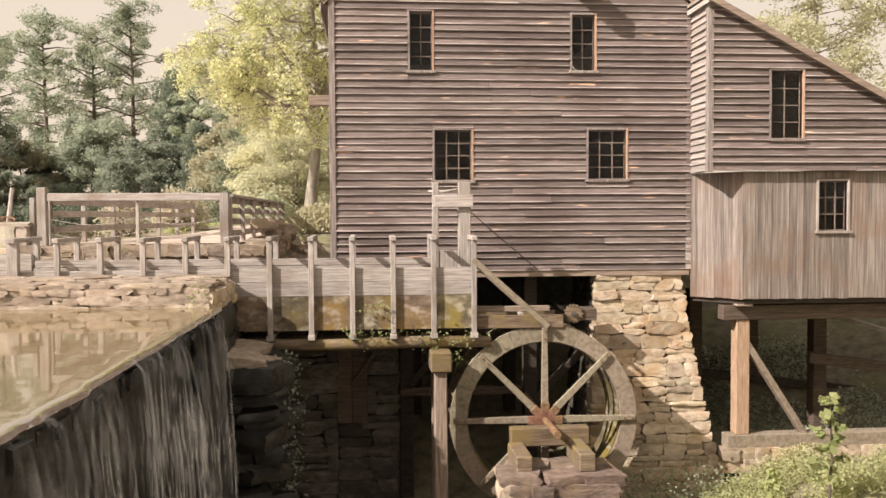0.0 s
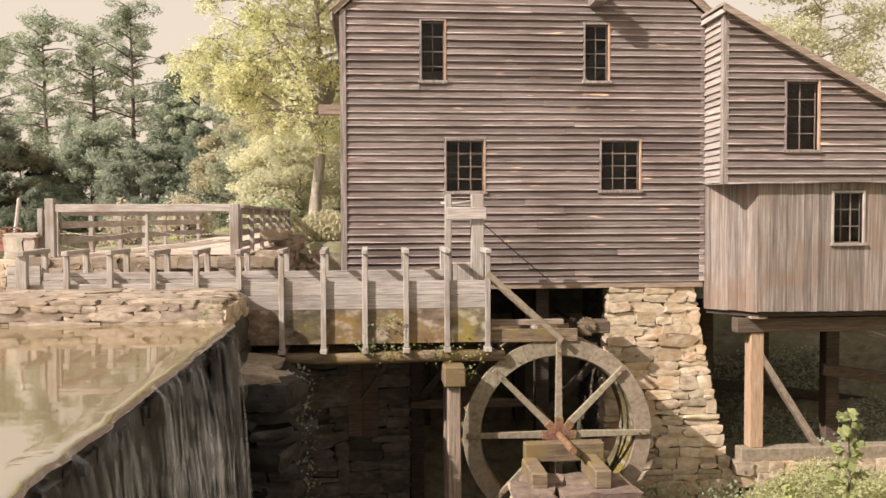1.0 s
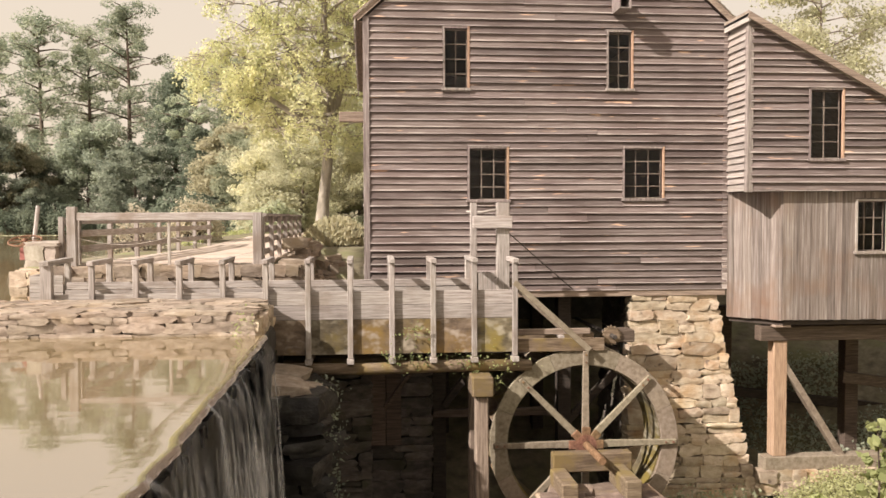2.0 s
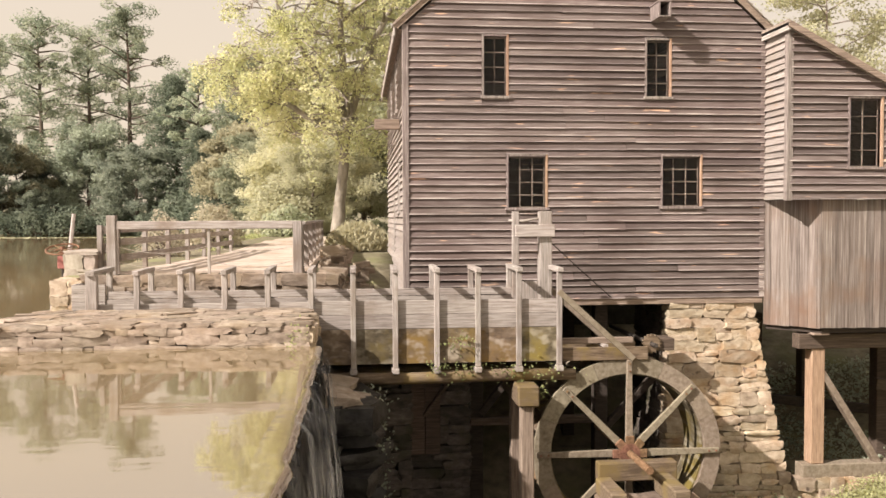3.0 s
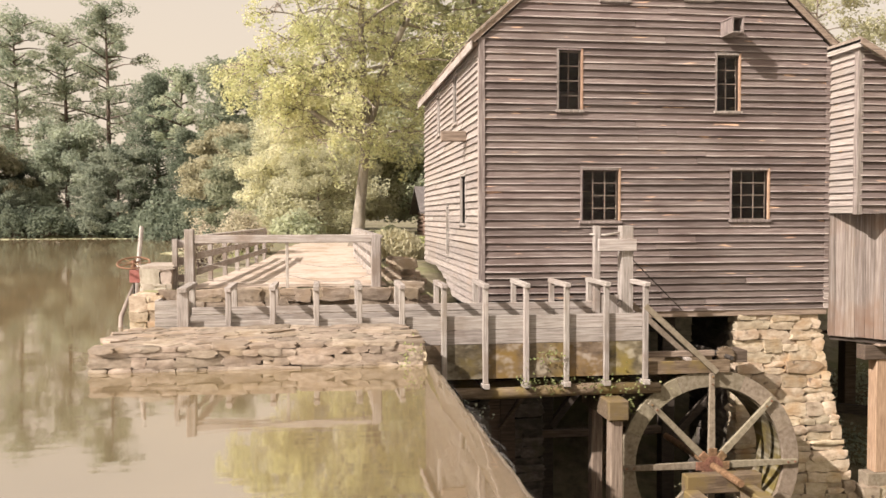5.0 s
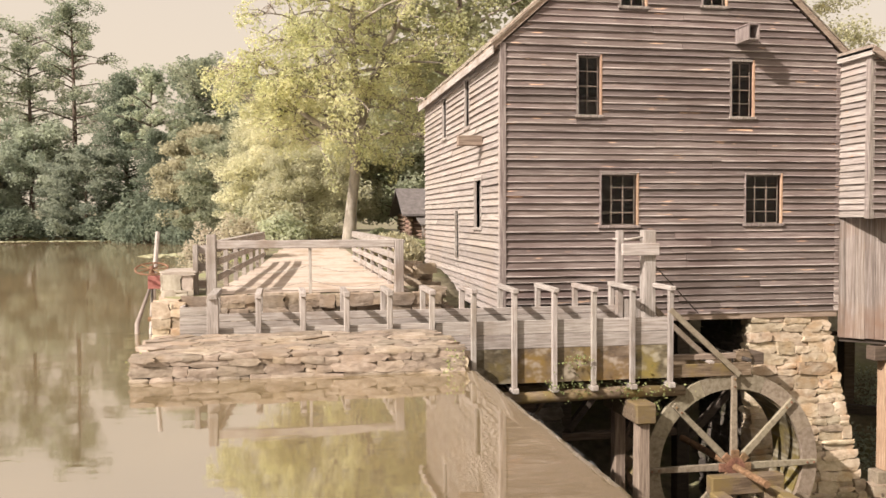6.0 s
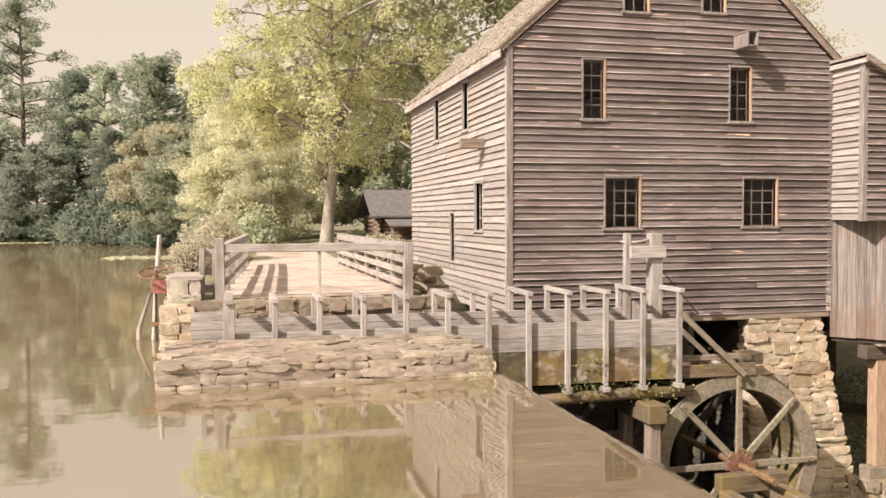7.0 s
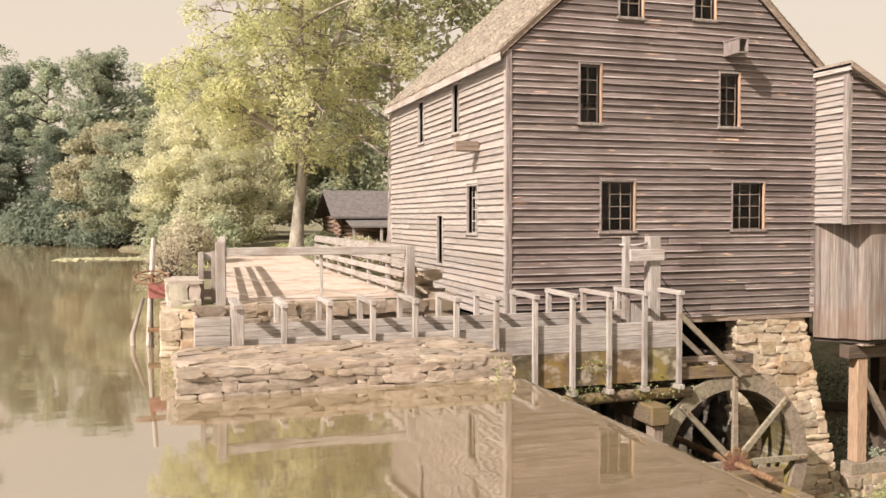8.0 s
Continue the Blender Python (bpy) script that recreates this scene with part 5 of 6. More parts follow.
for z in (1.55, 1.85):
    for a, b in ((-7.38, -5.6), (-5.54, -3.88)):
        pts = [(a + (b - a) * k / 8, 18.22, z - 0.14 * math.sin(math.pi * k / 8)) for k in range(9)]
        part("chain", Geo().tube(pts, [0.006] * 9, 5), m_whitewash, fr)
gp = base("gate_post_pair", (-7.75, 18.75, 1.2), "short timber stop gate beside the barrier", "timber gate")
for x, y in ((-7.86, 18.55), (-7.62, 18.62)):
    part("post", Geo().box(x, y, 1.2, x + 0.1, y + 0.1, 2.28), m_timber["z"], gp, bevel=0.008)
for z in (1.4, 1.75, 2.1):
    part("slat", Geo().box(-7.84, 18.66, z, -7.54, 18.7, z + 0.16), m_timber["x"], gp, bevel=0.005)

# stone plinth with the sluice hand wheel
pl = base("plinth", (-8.1, 18.9, 0.9), "whitewashed stone plinth with a flat capstone", "plinth")
part("core", Geo().box(-8.3, 18.4, 0.9, -7.9, 19.25, 1.68), m_concrete, pl)
r = random.Random(41)
rubble(pl, m_concrete, (-8.4, 18.3, 1.05), (1, 0, 0), (0, 0, 1), 0.56, 0.65, r, (0.16, 0.26), (0.2, 0.4), 0.3, jut=0.05)
rubble(pl, m_concrete, (-8.42, 19.35, 1.05), (0, -1, 0), (0, 0, 1), 1.05, 0.65, r, (0.16, 0.26), (0.2, 0.4), 0.3, jut=0.05)
for k in range(2):
    stone_piece(pl, m_concrete, Matrix.Translation((-8.12, 18.55 + 0.52 * k, 1.73)) @ pose(0, 0, 0, 1, 1, 3 * k) @ Matrix.Diagonal((0.66, 0.56, 0.07, 1)), r, "capstone")
hv = base("hand_wheel", (-8.7, 19.1, 1.7), "rusty red sluice hand wheel on an iron bracket", "hand wheel")
for k in range(1):
    ring = Geo()
    pts = [(-8.72 + 0.32 * math.cos(2 * math.pi * i / 24), 19.1 + 0.32 * math.sin(2 * math.pi * i / 24), 1.78 + 0.1 * math.sin(2 * math.pi * i / 24)) for i in range(25)]
    part("rim", ring.tube(pts, [0.02] * 25, 6, False), m_rust, hv, smooth=True)
for k in range(4):
    a = math.pi * k / 4
    part("spoke", Geo().beam((-8.72 - 0.31 * math.cos(a), 19.1 - 0.31 * math.sin(a), 1.78 - 0.097 * math.sin(a)), (-8.72 + 0.31 * math.cos(a), 19.1 + 0.31 * math.sin(a), 1.78 + 0.097 * math.sin(a)), 0.025, 0.018), m_rust, hv)
part("bracket", Geo().box(-8.78, 18.95, 1.38, -8.44, 19.25, 1.64), m_redpaint, hv, bevel=0.01)
part("hub", Geo().tube([(-8.72, 19.1, 1.64), (-8.72, 19.1, 1.84)], [0.06, 0.045], 10), m_rust, hv)
part("stem", Geo().tube([(-8.72, 19.1, -0.2), (-8.72, 19.1, 1.7)], [0.025, 0.025], 8), m_iron, hv)
part("guide", Geo().box(-8.8, 19.0, 0.72, -8.4, 19.2, 0.8), m_rust, hv, bevel=0.005)
stake = base("gauge_pole", (-8.8, 19.6, 0), "pale weathered pole standing in the water", "pole")
part("pole", Geo().tube([(-8.85, 19.35, -0.6), (-8.74, 19.6, 1.6), (-8.68, 19.75, 2.52)], [0.05, 0.05, 0.045], 8), m_timber["z"], stake)
tagged(part("leaning_branch", Geo().tube([(-9.05, 19.2, -0.2), (-9.1, 19.6, 0.6), (-8.9, 20.0, 1.3)], [0.05, 0.055, 0.03], 6), m_bark, smooth=True), "bare branch leaning in the pond", "branch")


# ---- plants ----
def leaf_cloud(name, centres, size, seed, droop=0.0, aspect=0.62, facing=None):
    """One mesh of bent leaves round the given points; facing turns each leaf's upper side that way."""
    q = np.random.RandomState(seed)
    c = np.asarray(centres, float)
    n = len(c)
    a = q.normal(size=(n, 3))
    a[:, 2] = a[:, 2] * 0.6 - droop
    if facing is not None:
        a -= facing * (0.45 * np.sum(a * facing, axis=1))[:, None]
    a /= np.linalg.norm(a, axis=1)[:, None] + 1e-9
    b = np.cross(a, q.normal(size=(n, 3)) if facing is None else facing + 0.9 * q.normal(size=(n, 3)))
    b /= np.linalg.norm(b, axis=1)[:, None] + 1e-9
    s = size * q.uniform(0.6, 1.35, (n, 1))
    up = np.cross(a, b) * s * 0.12
    v = np.stack([c - a * s * 0.5, c + b * s * aspect * 0.5 + up, c + a * s * 0.5, c - b * s * aspect * 0.5 + up], 1).reshape(-1, 3)
    me = bpy.data.meshes.new(name)
    me.vertices.add(4 * n)
    me.vertices.foreach_set("co", v.astype(np.float32).ravel())
    me.loops.add(4 * n)
    me.loops.foreach_set("vertex_index", np.arange(4 * n, dtype=np.int32))
    me.polygons.add(n)
    me.polygons.foreach_set("loop_start", np.arange(0, 4 * n, 4, dtype=np.int32))
    me.update(calc_edges=True)
    return me


def clumps(points, radii, per, q, flat=0.7):
    """Leaf places scattered round the given points, denser on each clump's outside, and the way each leaf faces."""
    out, face = [], []
    for p, rad in zip(points, radii):
        d = q.normal(size=(per, 3))
        d /= np.linalg.norm(d, axis=1)[:, None]
        face.append(d + np.array([0.0, 0.0, 0.35]))
        d = d * (q.uniform(0.25, 1, (per, 1)) ** 0.5) * rad
        d[:, 2] *= flat
        out.append(np.asarray(p) + d)
    face = np.concatenate(face)
    return np.concatenate(out), face / np.linalg.norm(face, axis=1)[:, None]


def foliage_mesh(name, spots, size, seed, droop=0.0, aspect=0.62):
    return leaf_cloud(name, spots[0], size, seed, droop, aspect, spots[1])


def broadleaf(name, loc, height, crown_r, crown_base, trunk_r, leaf, per, limbs, bark, foliage, label, seed, lean=(0, 0), clump=0.9, droop=0.2, twigs=5, low=0.3, sag=0.16):
    q = np.random.RandomState(seed)
    rr = random.Random(seed)
    tree = base(name, loc, label, "tree")
    L = Vector(loc)
    wood = Geo()
    top = Vector((lean[0], lean[1], height * 0.9))
    trunk = [L + top * t + Vector((0.25 * math.sin(4 * t + seed), 0.25 * math.cos(3 * t + seed), 0)) * t for t in (0, 0.04, 0.15, 0.3, 0.5, 0.7, 0.85, 1)]
    wood.tube(trunk, [trunk_r * k for k in (1.5, 1.1, 0.95, 0.85, 0.65, 0.4, 0.22, 0.05)], 10)
    pts, rad = [], []
    for k in range(limbs):
        t = crown_base / height + (0.95 - crown_base / height) * (k + rr.random()) / limbs
        i = t / 0.9
        p0 = L + top * min(1, i) + Vector((0.25 * math.sin(4 * i + seed), 0.25 * math.cos(3 * i + seed), 0)) * min(1, i)
        az = 2.4 * k + rr.uniform(-0.5, 0.5)
        rel = (t - crown_base / height) / (1 - crown_base / height)
        ln = crown_r * (0.45 + 0.55 * math.sin(math.pi * min(0.95, low + (0.95 - low) * rel))) * rr.uniform(0.65, 1.12)
        rise = rr.uniform(0.05, 0.75)
        d = Vector((math.cos(az), math.sin(az), rise)).normalized()
        path = [p0 + d * ln * s + Vector((0, 0, -sag * ln * s * s)) + Vector((rr.uniform(-1, 1), rr.uniform(-1, 1), rr.uniform(-1, 1))) * 0.06 * ln * s for s in (0, 0.33, 0.66, 1.0)]
        lr = trunk_r * 0.26 * (1 - 0.6 * rel)
        wood.tube(path, [lr, lr * 0.7, lr * 0.4, lr * 0.12], 6)
        for j in range(twigs):
            s = rr.uniform(0.3, 1.0)
            m_ = path[min(2, int(s * 3))].lerp(path[min(3, int(s * 3) + 1)], s * 3 - int(s * 3) if s < 1 else 1)
            dd = (d + Vector((rr.uniform(-1, 1), rr.uniform(-1, 1), rr.uniform(-0.6, 0.6)))).normalized()
            tip = m_ + dd * ln * rr.uniform(0.15, 0.4)
            wood.tube([m_, m_.lerp(tip, 0.5) + Vector((0, 0, 0.05 * ln)), tip], [lr * 0.5, lr * 0.36, lr * 0.14], 4)
            pts += [tip, m_.lerp(tip, 0.55)]
            rad += [clump * rr.uniform(0.6, 1.25), clump * rr.uniform(0.5, 0.9)]
        pts.append(path[3])
        rad.append(clump)
    part("trunk", wood, bark, tree, smooth=True)
    part("crown", foliage_mesh("crown", clumps(pts, rad, per, q), leaf, seed, droop), foliage, tree)
    return tree


def pine(name, loc, height, crown_r, crown_base, seed, label, whorls=42, puff=(0.7, 1.5), profile=(0.3, 0.85), foliage=None, per=115, needle=0.36, thick=0.36):
    """A conifer: bare lower trunk, level limbs, and foliage in flat separate pads; profile gives the crown's width at its foot and its top."""
    q = np.random.RandomState(seed)
    rr = random.Random(seed)
    tree = base(name, loc, label, "tree")
    L = Vector(loc)
    wood = Geo()
    wood.tube([L + Vector((0.3 * math.sin(3 * t + seed) * t, 0, height * t)) for t in (0, 0.3, 0.6, 0.85, 0.97)], [thick, thick * 0.82, thick * 0.6, thick * 0.3, 0.05], 8)
    pts, rad = [], []
    for k in range(whorls):
        rel = (k + rr.random()) / whorls
        z = crown_base + (height - crown_base) * (0.02 + 0.95 * rel)
        t = z / height
        p0 = L + Vector((0.3 * math.sin(3 * t + seed) * t, 0, z))
        az = 2.4 * k + rr.uniform(-0.7, 0.7)
        swell = math.sin(math.pi * min(1.0, profile[0] + (profile[1] - profile[0]) * rel))
        ln = crown_r * (0.2 + 0.8 * swell) * rr.uniform(0.35, 1.15)
        d = Vector((math.cos(az), math.sin(az), rr.uniform(-0.12, 0.2) + 0.3 * rel))
        path = [p0, p0 + d * ln * 0.5 + Vector((0, 0, 0.2)), p0 + d * ln]
        wood.tube(path, [0.12, 0.075, 0.025], 5)
        for f in (0.3, 0.55, 0.8, 1.0):
            if rr.random() < 0.15 + 0.8 * f:
                side = Vector((-d.y, d.x, 0)) * rr.uniform(-0.45, 0.45) * ln * f
                pts.append(p0 + d * ln * f + side + Vector((0, 0, rr.uniform(-0.5, 0.9))))
                rad.append(rr.uniform(*puff))
    for k in range(4):
        pts.append(L + Vector((rr.uniform(-0.8, 0.8), rr.uniform(-0.8, 0.8), height * rr.uniform(0.95, 1.0))))
        rad.append(rr.uniform(*puff))
    part("trunk", wood, m_pinebark, tree, smooth=True)
    part("crown", foliage_mesh("crown", clumps(pts, rad, per, q, 0.72), needle, seed, 0.0, 0.42), foliage or m_needle, tree)
    return tree


def forked_tree(name, loc, label, seed):
    """A leaning broadleaf: trunk that forks, long drooping limbs, pale bare twigs, leaves in loose hanging sprays."""
    q = np.random.RandomState(seed)
    rr = random.Random(seed)
    tree = base(name, loc, label, "tree")
    L = Vector(loc)
    wood, bare = Geo(), Geo()

    def line(stops):
        return [L + Vector(p) for p in stops]

    main = line([(0, 0, -0.1), (0.03, 0, 0.35), (0.12, 0.05, 1.6), (0.28, 0.1, 3.0), (0.42, 0.15, 4.6), (0.95, 0.2, 6.6), (1.6, 0.3, 8.4), (2.5, 0.5, 10.2), (3.3, 0.6, 12.2), (3.9, 0.7, 14.6)])
    wood.tube(main, [0.46, 0.31, 0.235, 0.215, 0.2, 0.17, 0.14, 0.1, 0.07, 0.03], 12)
    second = line([(0.5, 0.15, 5.0), (0.35, 0.0, 6.8), (0.2, -0.2, 9.0), (0.3, -0.3, 11.5), (0.0, -0.2, 14.0), (0.2, 0.0, 16.2)])
    wood.tube(second, [0.17, 0.15, 0.13, 0.1, 0.06, 0.02], 10)
    third = line([(0.38, 0.12, 4.2), (-0.8, -0.3, 4.9), (-2.2, -0.6, 5.8), (-3.4, -0.8, 6.8), (-4.4, -0.9, 7.8)])
    wood.tube(third, [0.14, 0.13, 0.1, 0.07, 0.02], 8)
    fourth = line([(0.45, 0.1, 5.2), (-0.8, -0.8, 6.9), (-2.0, -1.2, 8.9), (-2.9, -1.3, 11.0)])
    wood.tube(fourth, [0.12, 0.1, 0.07, 0.02], 8)
    pts, rad = [], []

    def along_line(stops, t):
        k = min(len(stops) - 2, int(t * (len(stops) - 1)))
        return stops[k].lerp(stops[k + 1], t * (len(stops) - 1) - k)

    for stem, n, lo, long in ((main, 30, 0.42, 4.8), (second, 30, 0.1, 4.9), (third, 24, 0.15, 2.6), (fourth, 20, 0.25, 3.3)):
        for k in range(n):
            t = lo + (0.98 - lo) * (k + rr.random()) / n
            p0 = along_line(stem, t)
            az = 2.4 * k + rr.uniform(-0.6, 0.6)
            ln = long * (1.0 - 0.45 * (t - lo) / (1 - lo)) * rr.uniform(0.5, 1.1)
            d = Vector((math.cos(az), math.sin(az), rr.uniform(-0.15, 0.6))).normalized()
            path = [p0 + d * ln * f + Vector((0, 0, -0.33 * ln * f * f)) + Vector([rr.uniform(-1, 1) for _ in range(3)]) * 0.07 * ln * f for f in (0, 0.25, 0.5, 0.75, 1.0)]
            lr = 0.075 * ln / 4
            wood.tube(path, [lr, lr * 0.8, lr * 0.6, lr * 0.4, lr * 0.15], 5)
            for j in range(9):
                f = rr.uniform(0.25, 1.0)
                m_ = along_line(path, f * 0.999)
                dd = (d * 0.6 + Vector((rr.uniform(-1, 1), rr.uniform(-1, 1), rr.uniform(-0.75, 0.4)))).normalized()
                tip = m_ + dd * rr.uniform(0.5, 1.25)
                leafless = rr.random() < 0.26
                (bare if leafless else wood).tube([m_, m_.lerp(tip, 0.5) + Vector((0, 0, 0.08)), tip], [0.028, 0.02, 0.008], 4)
                if leafless:
                    for h in range(3):
                        p = m_.lerp(tip, rr.uniform(0.3, 0.9))
                        bare.tube([p, p + (dd + Vector([rr.uniform(-1, 1) for _ in range(3)])).normalized() * rr.uniform(0.25, 0.6)], [0.016, 0.006], 4)
                    continue
                pts += [tip, m_.lerp(tip, 0.6) - Vector((0, 0, 0.1)), tip - Vector((0, 0, rr.uniform(0.2, 0.5)))]
                rad += [rr.uniform(0.28, 0.5), rr.uniform(0.22, 0.4), rr.uniform(0.2, 0.38)]
    part("trunk", wood, m_bark, tree, smooth=True)
    tagged(part("dead_wood", bare, m_bark, tree, "bare pale twigs"), kind="stuff")
    part("crown", foliage_mesh("crown", clumps(pts, rad, 25, q, 0.9), 0.12, seed, 0.45), m_leaf_yellow, tree)
    return tree


def bush(name, loc, radius, height, leaf, count, foliage, label, seed, lumps=14, category="bush"):
    q = np.random.RandomState(seed)
    rr = random.Random(seed)
    plant = base(name, loc, label, category)
    pts, rad = [], []
    wood = Geo()
    L = Vector(loc)
    for k in range(lumps):
        a, s = 2.4 * k, math.sqrt((k + 0.5) / lumps)
        p = L + Vector((math.cos(a) * s * radius * 0.75, math.sin(a) * s * radius * 0.75, height * (0.75 - 0.5 * s * s) * rr.uniform(0.6, 1.25)))
        pts.append(p)
        rad.append(radius * rr.uniform(0.28, 0.48))
        wood.tube([L + Vector((rr.uniform(-0.1, 0.1), rr.uniform(-0.1, 0.1), -0.05)), L.lerp(p, 0.5) + Vector((0, 0, 0.1 * height)), p], [0.05, 0.035, 0.01], 5)
    part("stem", wood, m_pinebark, plant)
    part("foliage", foliage_mesh("foliage", clumps(pts, rad, count // lumps, q, min(1.2, height / radius)), leaf, seed, 0.1), foliage, plant)
    return plant


# the big yellowing tree behind the mill
forked_tree("sycamore_tree", (-3.45, 37.0, 1.45), "tall leaning broadleaf tree with yellowing leaves and pale trunk", 41)
broadleaf("shade_tree", (2.6, 44.0, 1.4), 18.0, 7.0, 4.0, 0.4, 0.3, 64, 38, m_bark, m_leaf_light, "large green tree behind the yellowing one", 42, clump=1.3)
broadleaf("shade_tree", (30.9, 60.0, 1.2), 19.5, 5.6, 6.5, 0.36, 0.24, 60, 34, m_bark, m_leaf_pale, "pale airy green tree beyond the annex roof", 43, clump=1.25)

# pines and woods on the far shore
p1 = pine("pine_tree", (-31.0, 112.0, 0.8), 28.0, 5.6, 7.5, 51, "tall pine with an open ragged crown on the far shore")
p2 = pine("pine_tree", (-41.5, 112.0, 0.8), 26.0, 5.2, 7.0, 52, "tall pine with an open ragged crown on the far shore", whorls=46)
p3 = pine("pine_tree", (-14.5, 94.0, 0.8), 17.9, 3.3, 5.0, 53, "rounded dense pine with puffy foliage on the far shore", whorls=60, puff=(0.7, 1.2), profile=(0.4, 0.8), per=120, thick=0.25)
pine("pine_tree", (-20.0, 98.0, 0.8), 17.5, 3.4, 8.5, 54, "thin pale pine with sparse level limbs", whorls=26, puff=(0.5, 0.9), profile=(0.4, 0.8), per=80, thick=0.2)
for src, x, y, s, rz in ((p2, -37.5, 118, 0.99, 70), (p1, -49, 116, 0.88, 130), (p2, -56, 112, 0.9, 200), (p2, -66, 114, 1.0, 20), (p3, -9.5, 100, 0.95, 140)):
    src_scale = src.scale.copy()
    src.scale = (s, s, s)
    tagged(copy_thing(src, pose(x, y, 0.9, 0, 0, rz)), group="far shore pines")
    src.scale = src_scale
c1 = pine("wood_tree", (-23.8, 105.0, 0.8), 18.0, 4.3, 0.8, 65, "dense dark pointed tree on the far shore", whorls=80, puff=(0.8, 1.5), profile=(0.42, 0.97), foliage=m_leaf_deep, per=100, needle=0.36, thick=0.3)
d1 = broadleaf("wood_tree", (-34.5, 107.0, 0.8), 12.5, 4.6, 1.5, 0.3, 0.34, 62, 40, m_pinebark, m_leaf_dark, "dense dark green tree on the far shore", 61, clump=1.15, twigs=5)
d2 = broadleaf("wood_tree", (-46.0, 103.0, 0.8), 13.0, 5.0, 0.8, 0.25, 0.34, 62, 36, m_pinebark, m_leaf_dark, "dense dark green tree on the far shore", 62, clump=1.15, twigs=5)
d3 = broadleaf("wood_tree", (-14.0, 98.0, 0.8), 13.0, 5.0, 0.8, 0.25, 0.36, 75, 36, m_pinebark, m_leaf_green, "rounded green tree on the shore", 63, clump=1.15, twigs=5)
d4 = broadleaf("wood_tree", (-6.3, 66.0, 1.0), 9.5, 4.2, 0.5, 0.2, 0.19, 135, 34, m_pinebark, m_leaf_pale, "pale feathery tree leaning over the pond", 64, clump=1.1, twigs=5)
d5 = broadleaf("wood_tree", (-13.2, 83.0, 0.8), 10.0, 4.0, 0.8, 0.25, 0.28, 85, 34, m_pinebark, m_leaf_dull, "rounded tree with dull olive leaves on the shore", 66, clump=1.0, twigs=5)
rr = random.Random(71)
far = [(d1, -39, 109, 0.7), (d2, -53, 106, 1.0), (c1, -60, 105, 0.75), (d2, -67, 104, 1.1), (d2, -39.5, 102.5, 0.5), (d2, -27, 99, 0.8),
       (d3, -8, 92, 1.1), (d2, -30, 102, 0.5), (d2, -47, 101, 0.55), (d2, -57, 100.5, 0.55), (d2, -72, 101, 0.7),
       (d3, -2, 84, 1.1), (d3, 6, 78, 1.1), (d4, -6, 58, 0.9), (d3, -10.9, 76, 0.7), (d4, -3.5, 64, 1.1), (d3, 3, 66, 1.0),
       (d4, -5.2, 50, 0.62), (d4, -7.3, 60, 0.68), (c1, -18.5, 90, 0.6), (d5, -42, 105, 0.95), (c1, -51, 105, 0.5)]
for src, x, y, s in far:
    keep = src.scale.copy()
    src.scale = (s, s, s * rr.uniform(0.92, 1.08))
    copy_thing(src, pose(x, y, 0.7, 0, 0, rr.uniform(0, 360)))
    src.scale = keep
bush("bush", (-8.35, 26.8, 0.9), 0.85, 1.9, 0.09, 1900, m_leaf_red, "pale reddish bush at the pond's edge", 81, 18)
bush("bush", (-7.75, 32.0, 1.25), 1.15, 1.8, 0.12, 3200, m_leaf_red, "pale reddish bush beyond the railing's end", 88, 18)
bush("bush", (-6.7, 47.0, 1.3), 1.9, 3.0, 0.2, 5200, m_leaf_pale, "pale green bush beside the path", 89, 20)
bush("bush", (-6.2, 52.0, 1.0), 2.3, 3.6, 0.22, 5200, m_leaf_pale, "pale green bush on the bank", 82, 20)
bush("bush", (-7.9, 59.0, 0.6), 2.4, 3.4, 0.24, 4200, m_leaf_green, "green bush hanging over the pond", 83, 18)
q = np.random.RandomState(84)
tuft = base("bush", (-2.55, 29.2, 1.3), "low spiky olive green shrub beside the mill", "bush")
u = q.uniform(0, 2 * math.pi, 5200), np.sqrt(q.uniform(0, 1, 5200))
c = np.stack([-2.55 + 1.1 * u[1] * np.cos(u[0]), 29.2 + 0.7 * u[1] * np.sin(u[0]), 1.3 + q.uniform(0.1, 1.0, 5200) * (1.0 - 0.6 * u[1] ** 2)], 1)
part("foliage", leaf_cloud("foliage", c, 0.26, 84, -1.6, 0.2), m_leaf_dull, tuft)
part("stem", Geo().tube([(-2.6, 29.2, 1.2), (-2.5, 29.2, 1.9)], [0.06, 0.03], 6), m_pinebark, tuft)
bush("bush", (-1.9, 40.5, 1.4), 1.0, 0.9, 0.18, 2600, m_leaf_green, "low green bush under the tall tree", 85, 12)
bush("bush", (-6.2, 45.0, 1.4), 1.6, 1.5, 0.2, 2400, m_leaf_green, "low green bush beside the path", 86, 12)

sb = bush("bush", (-13.0, 79.0, 0.4), 2.6, 3.0, 0.3, 2600, m_leaf_deep, "dark green bush at the far waterline", 87, 14)
rr = random.Random(72)
edge = [(-14.5 - 0.62 * k * 3 / 1.2, 81 + k * 2.6) for k in range(7)] + [(-27 - 3.4 * k, 98.5 + 0.8 * math.sin(k * 1.7)) for k in range(22)]
for x, y in edge:
    keep = sb.scale.copy()
    k = rr.uniform(0.8, 1.5)
    sb.scale = (k, k, k * rr.uniform(0.7, 1.3))
    tagged(copy_thing(sb, pose(x, y, 0.35, 0, 0, rr.uniform(0, 360))), group="far shore bushes")
    sb.scale = keep

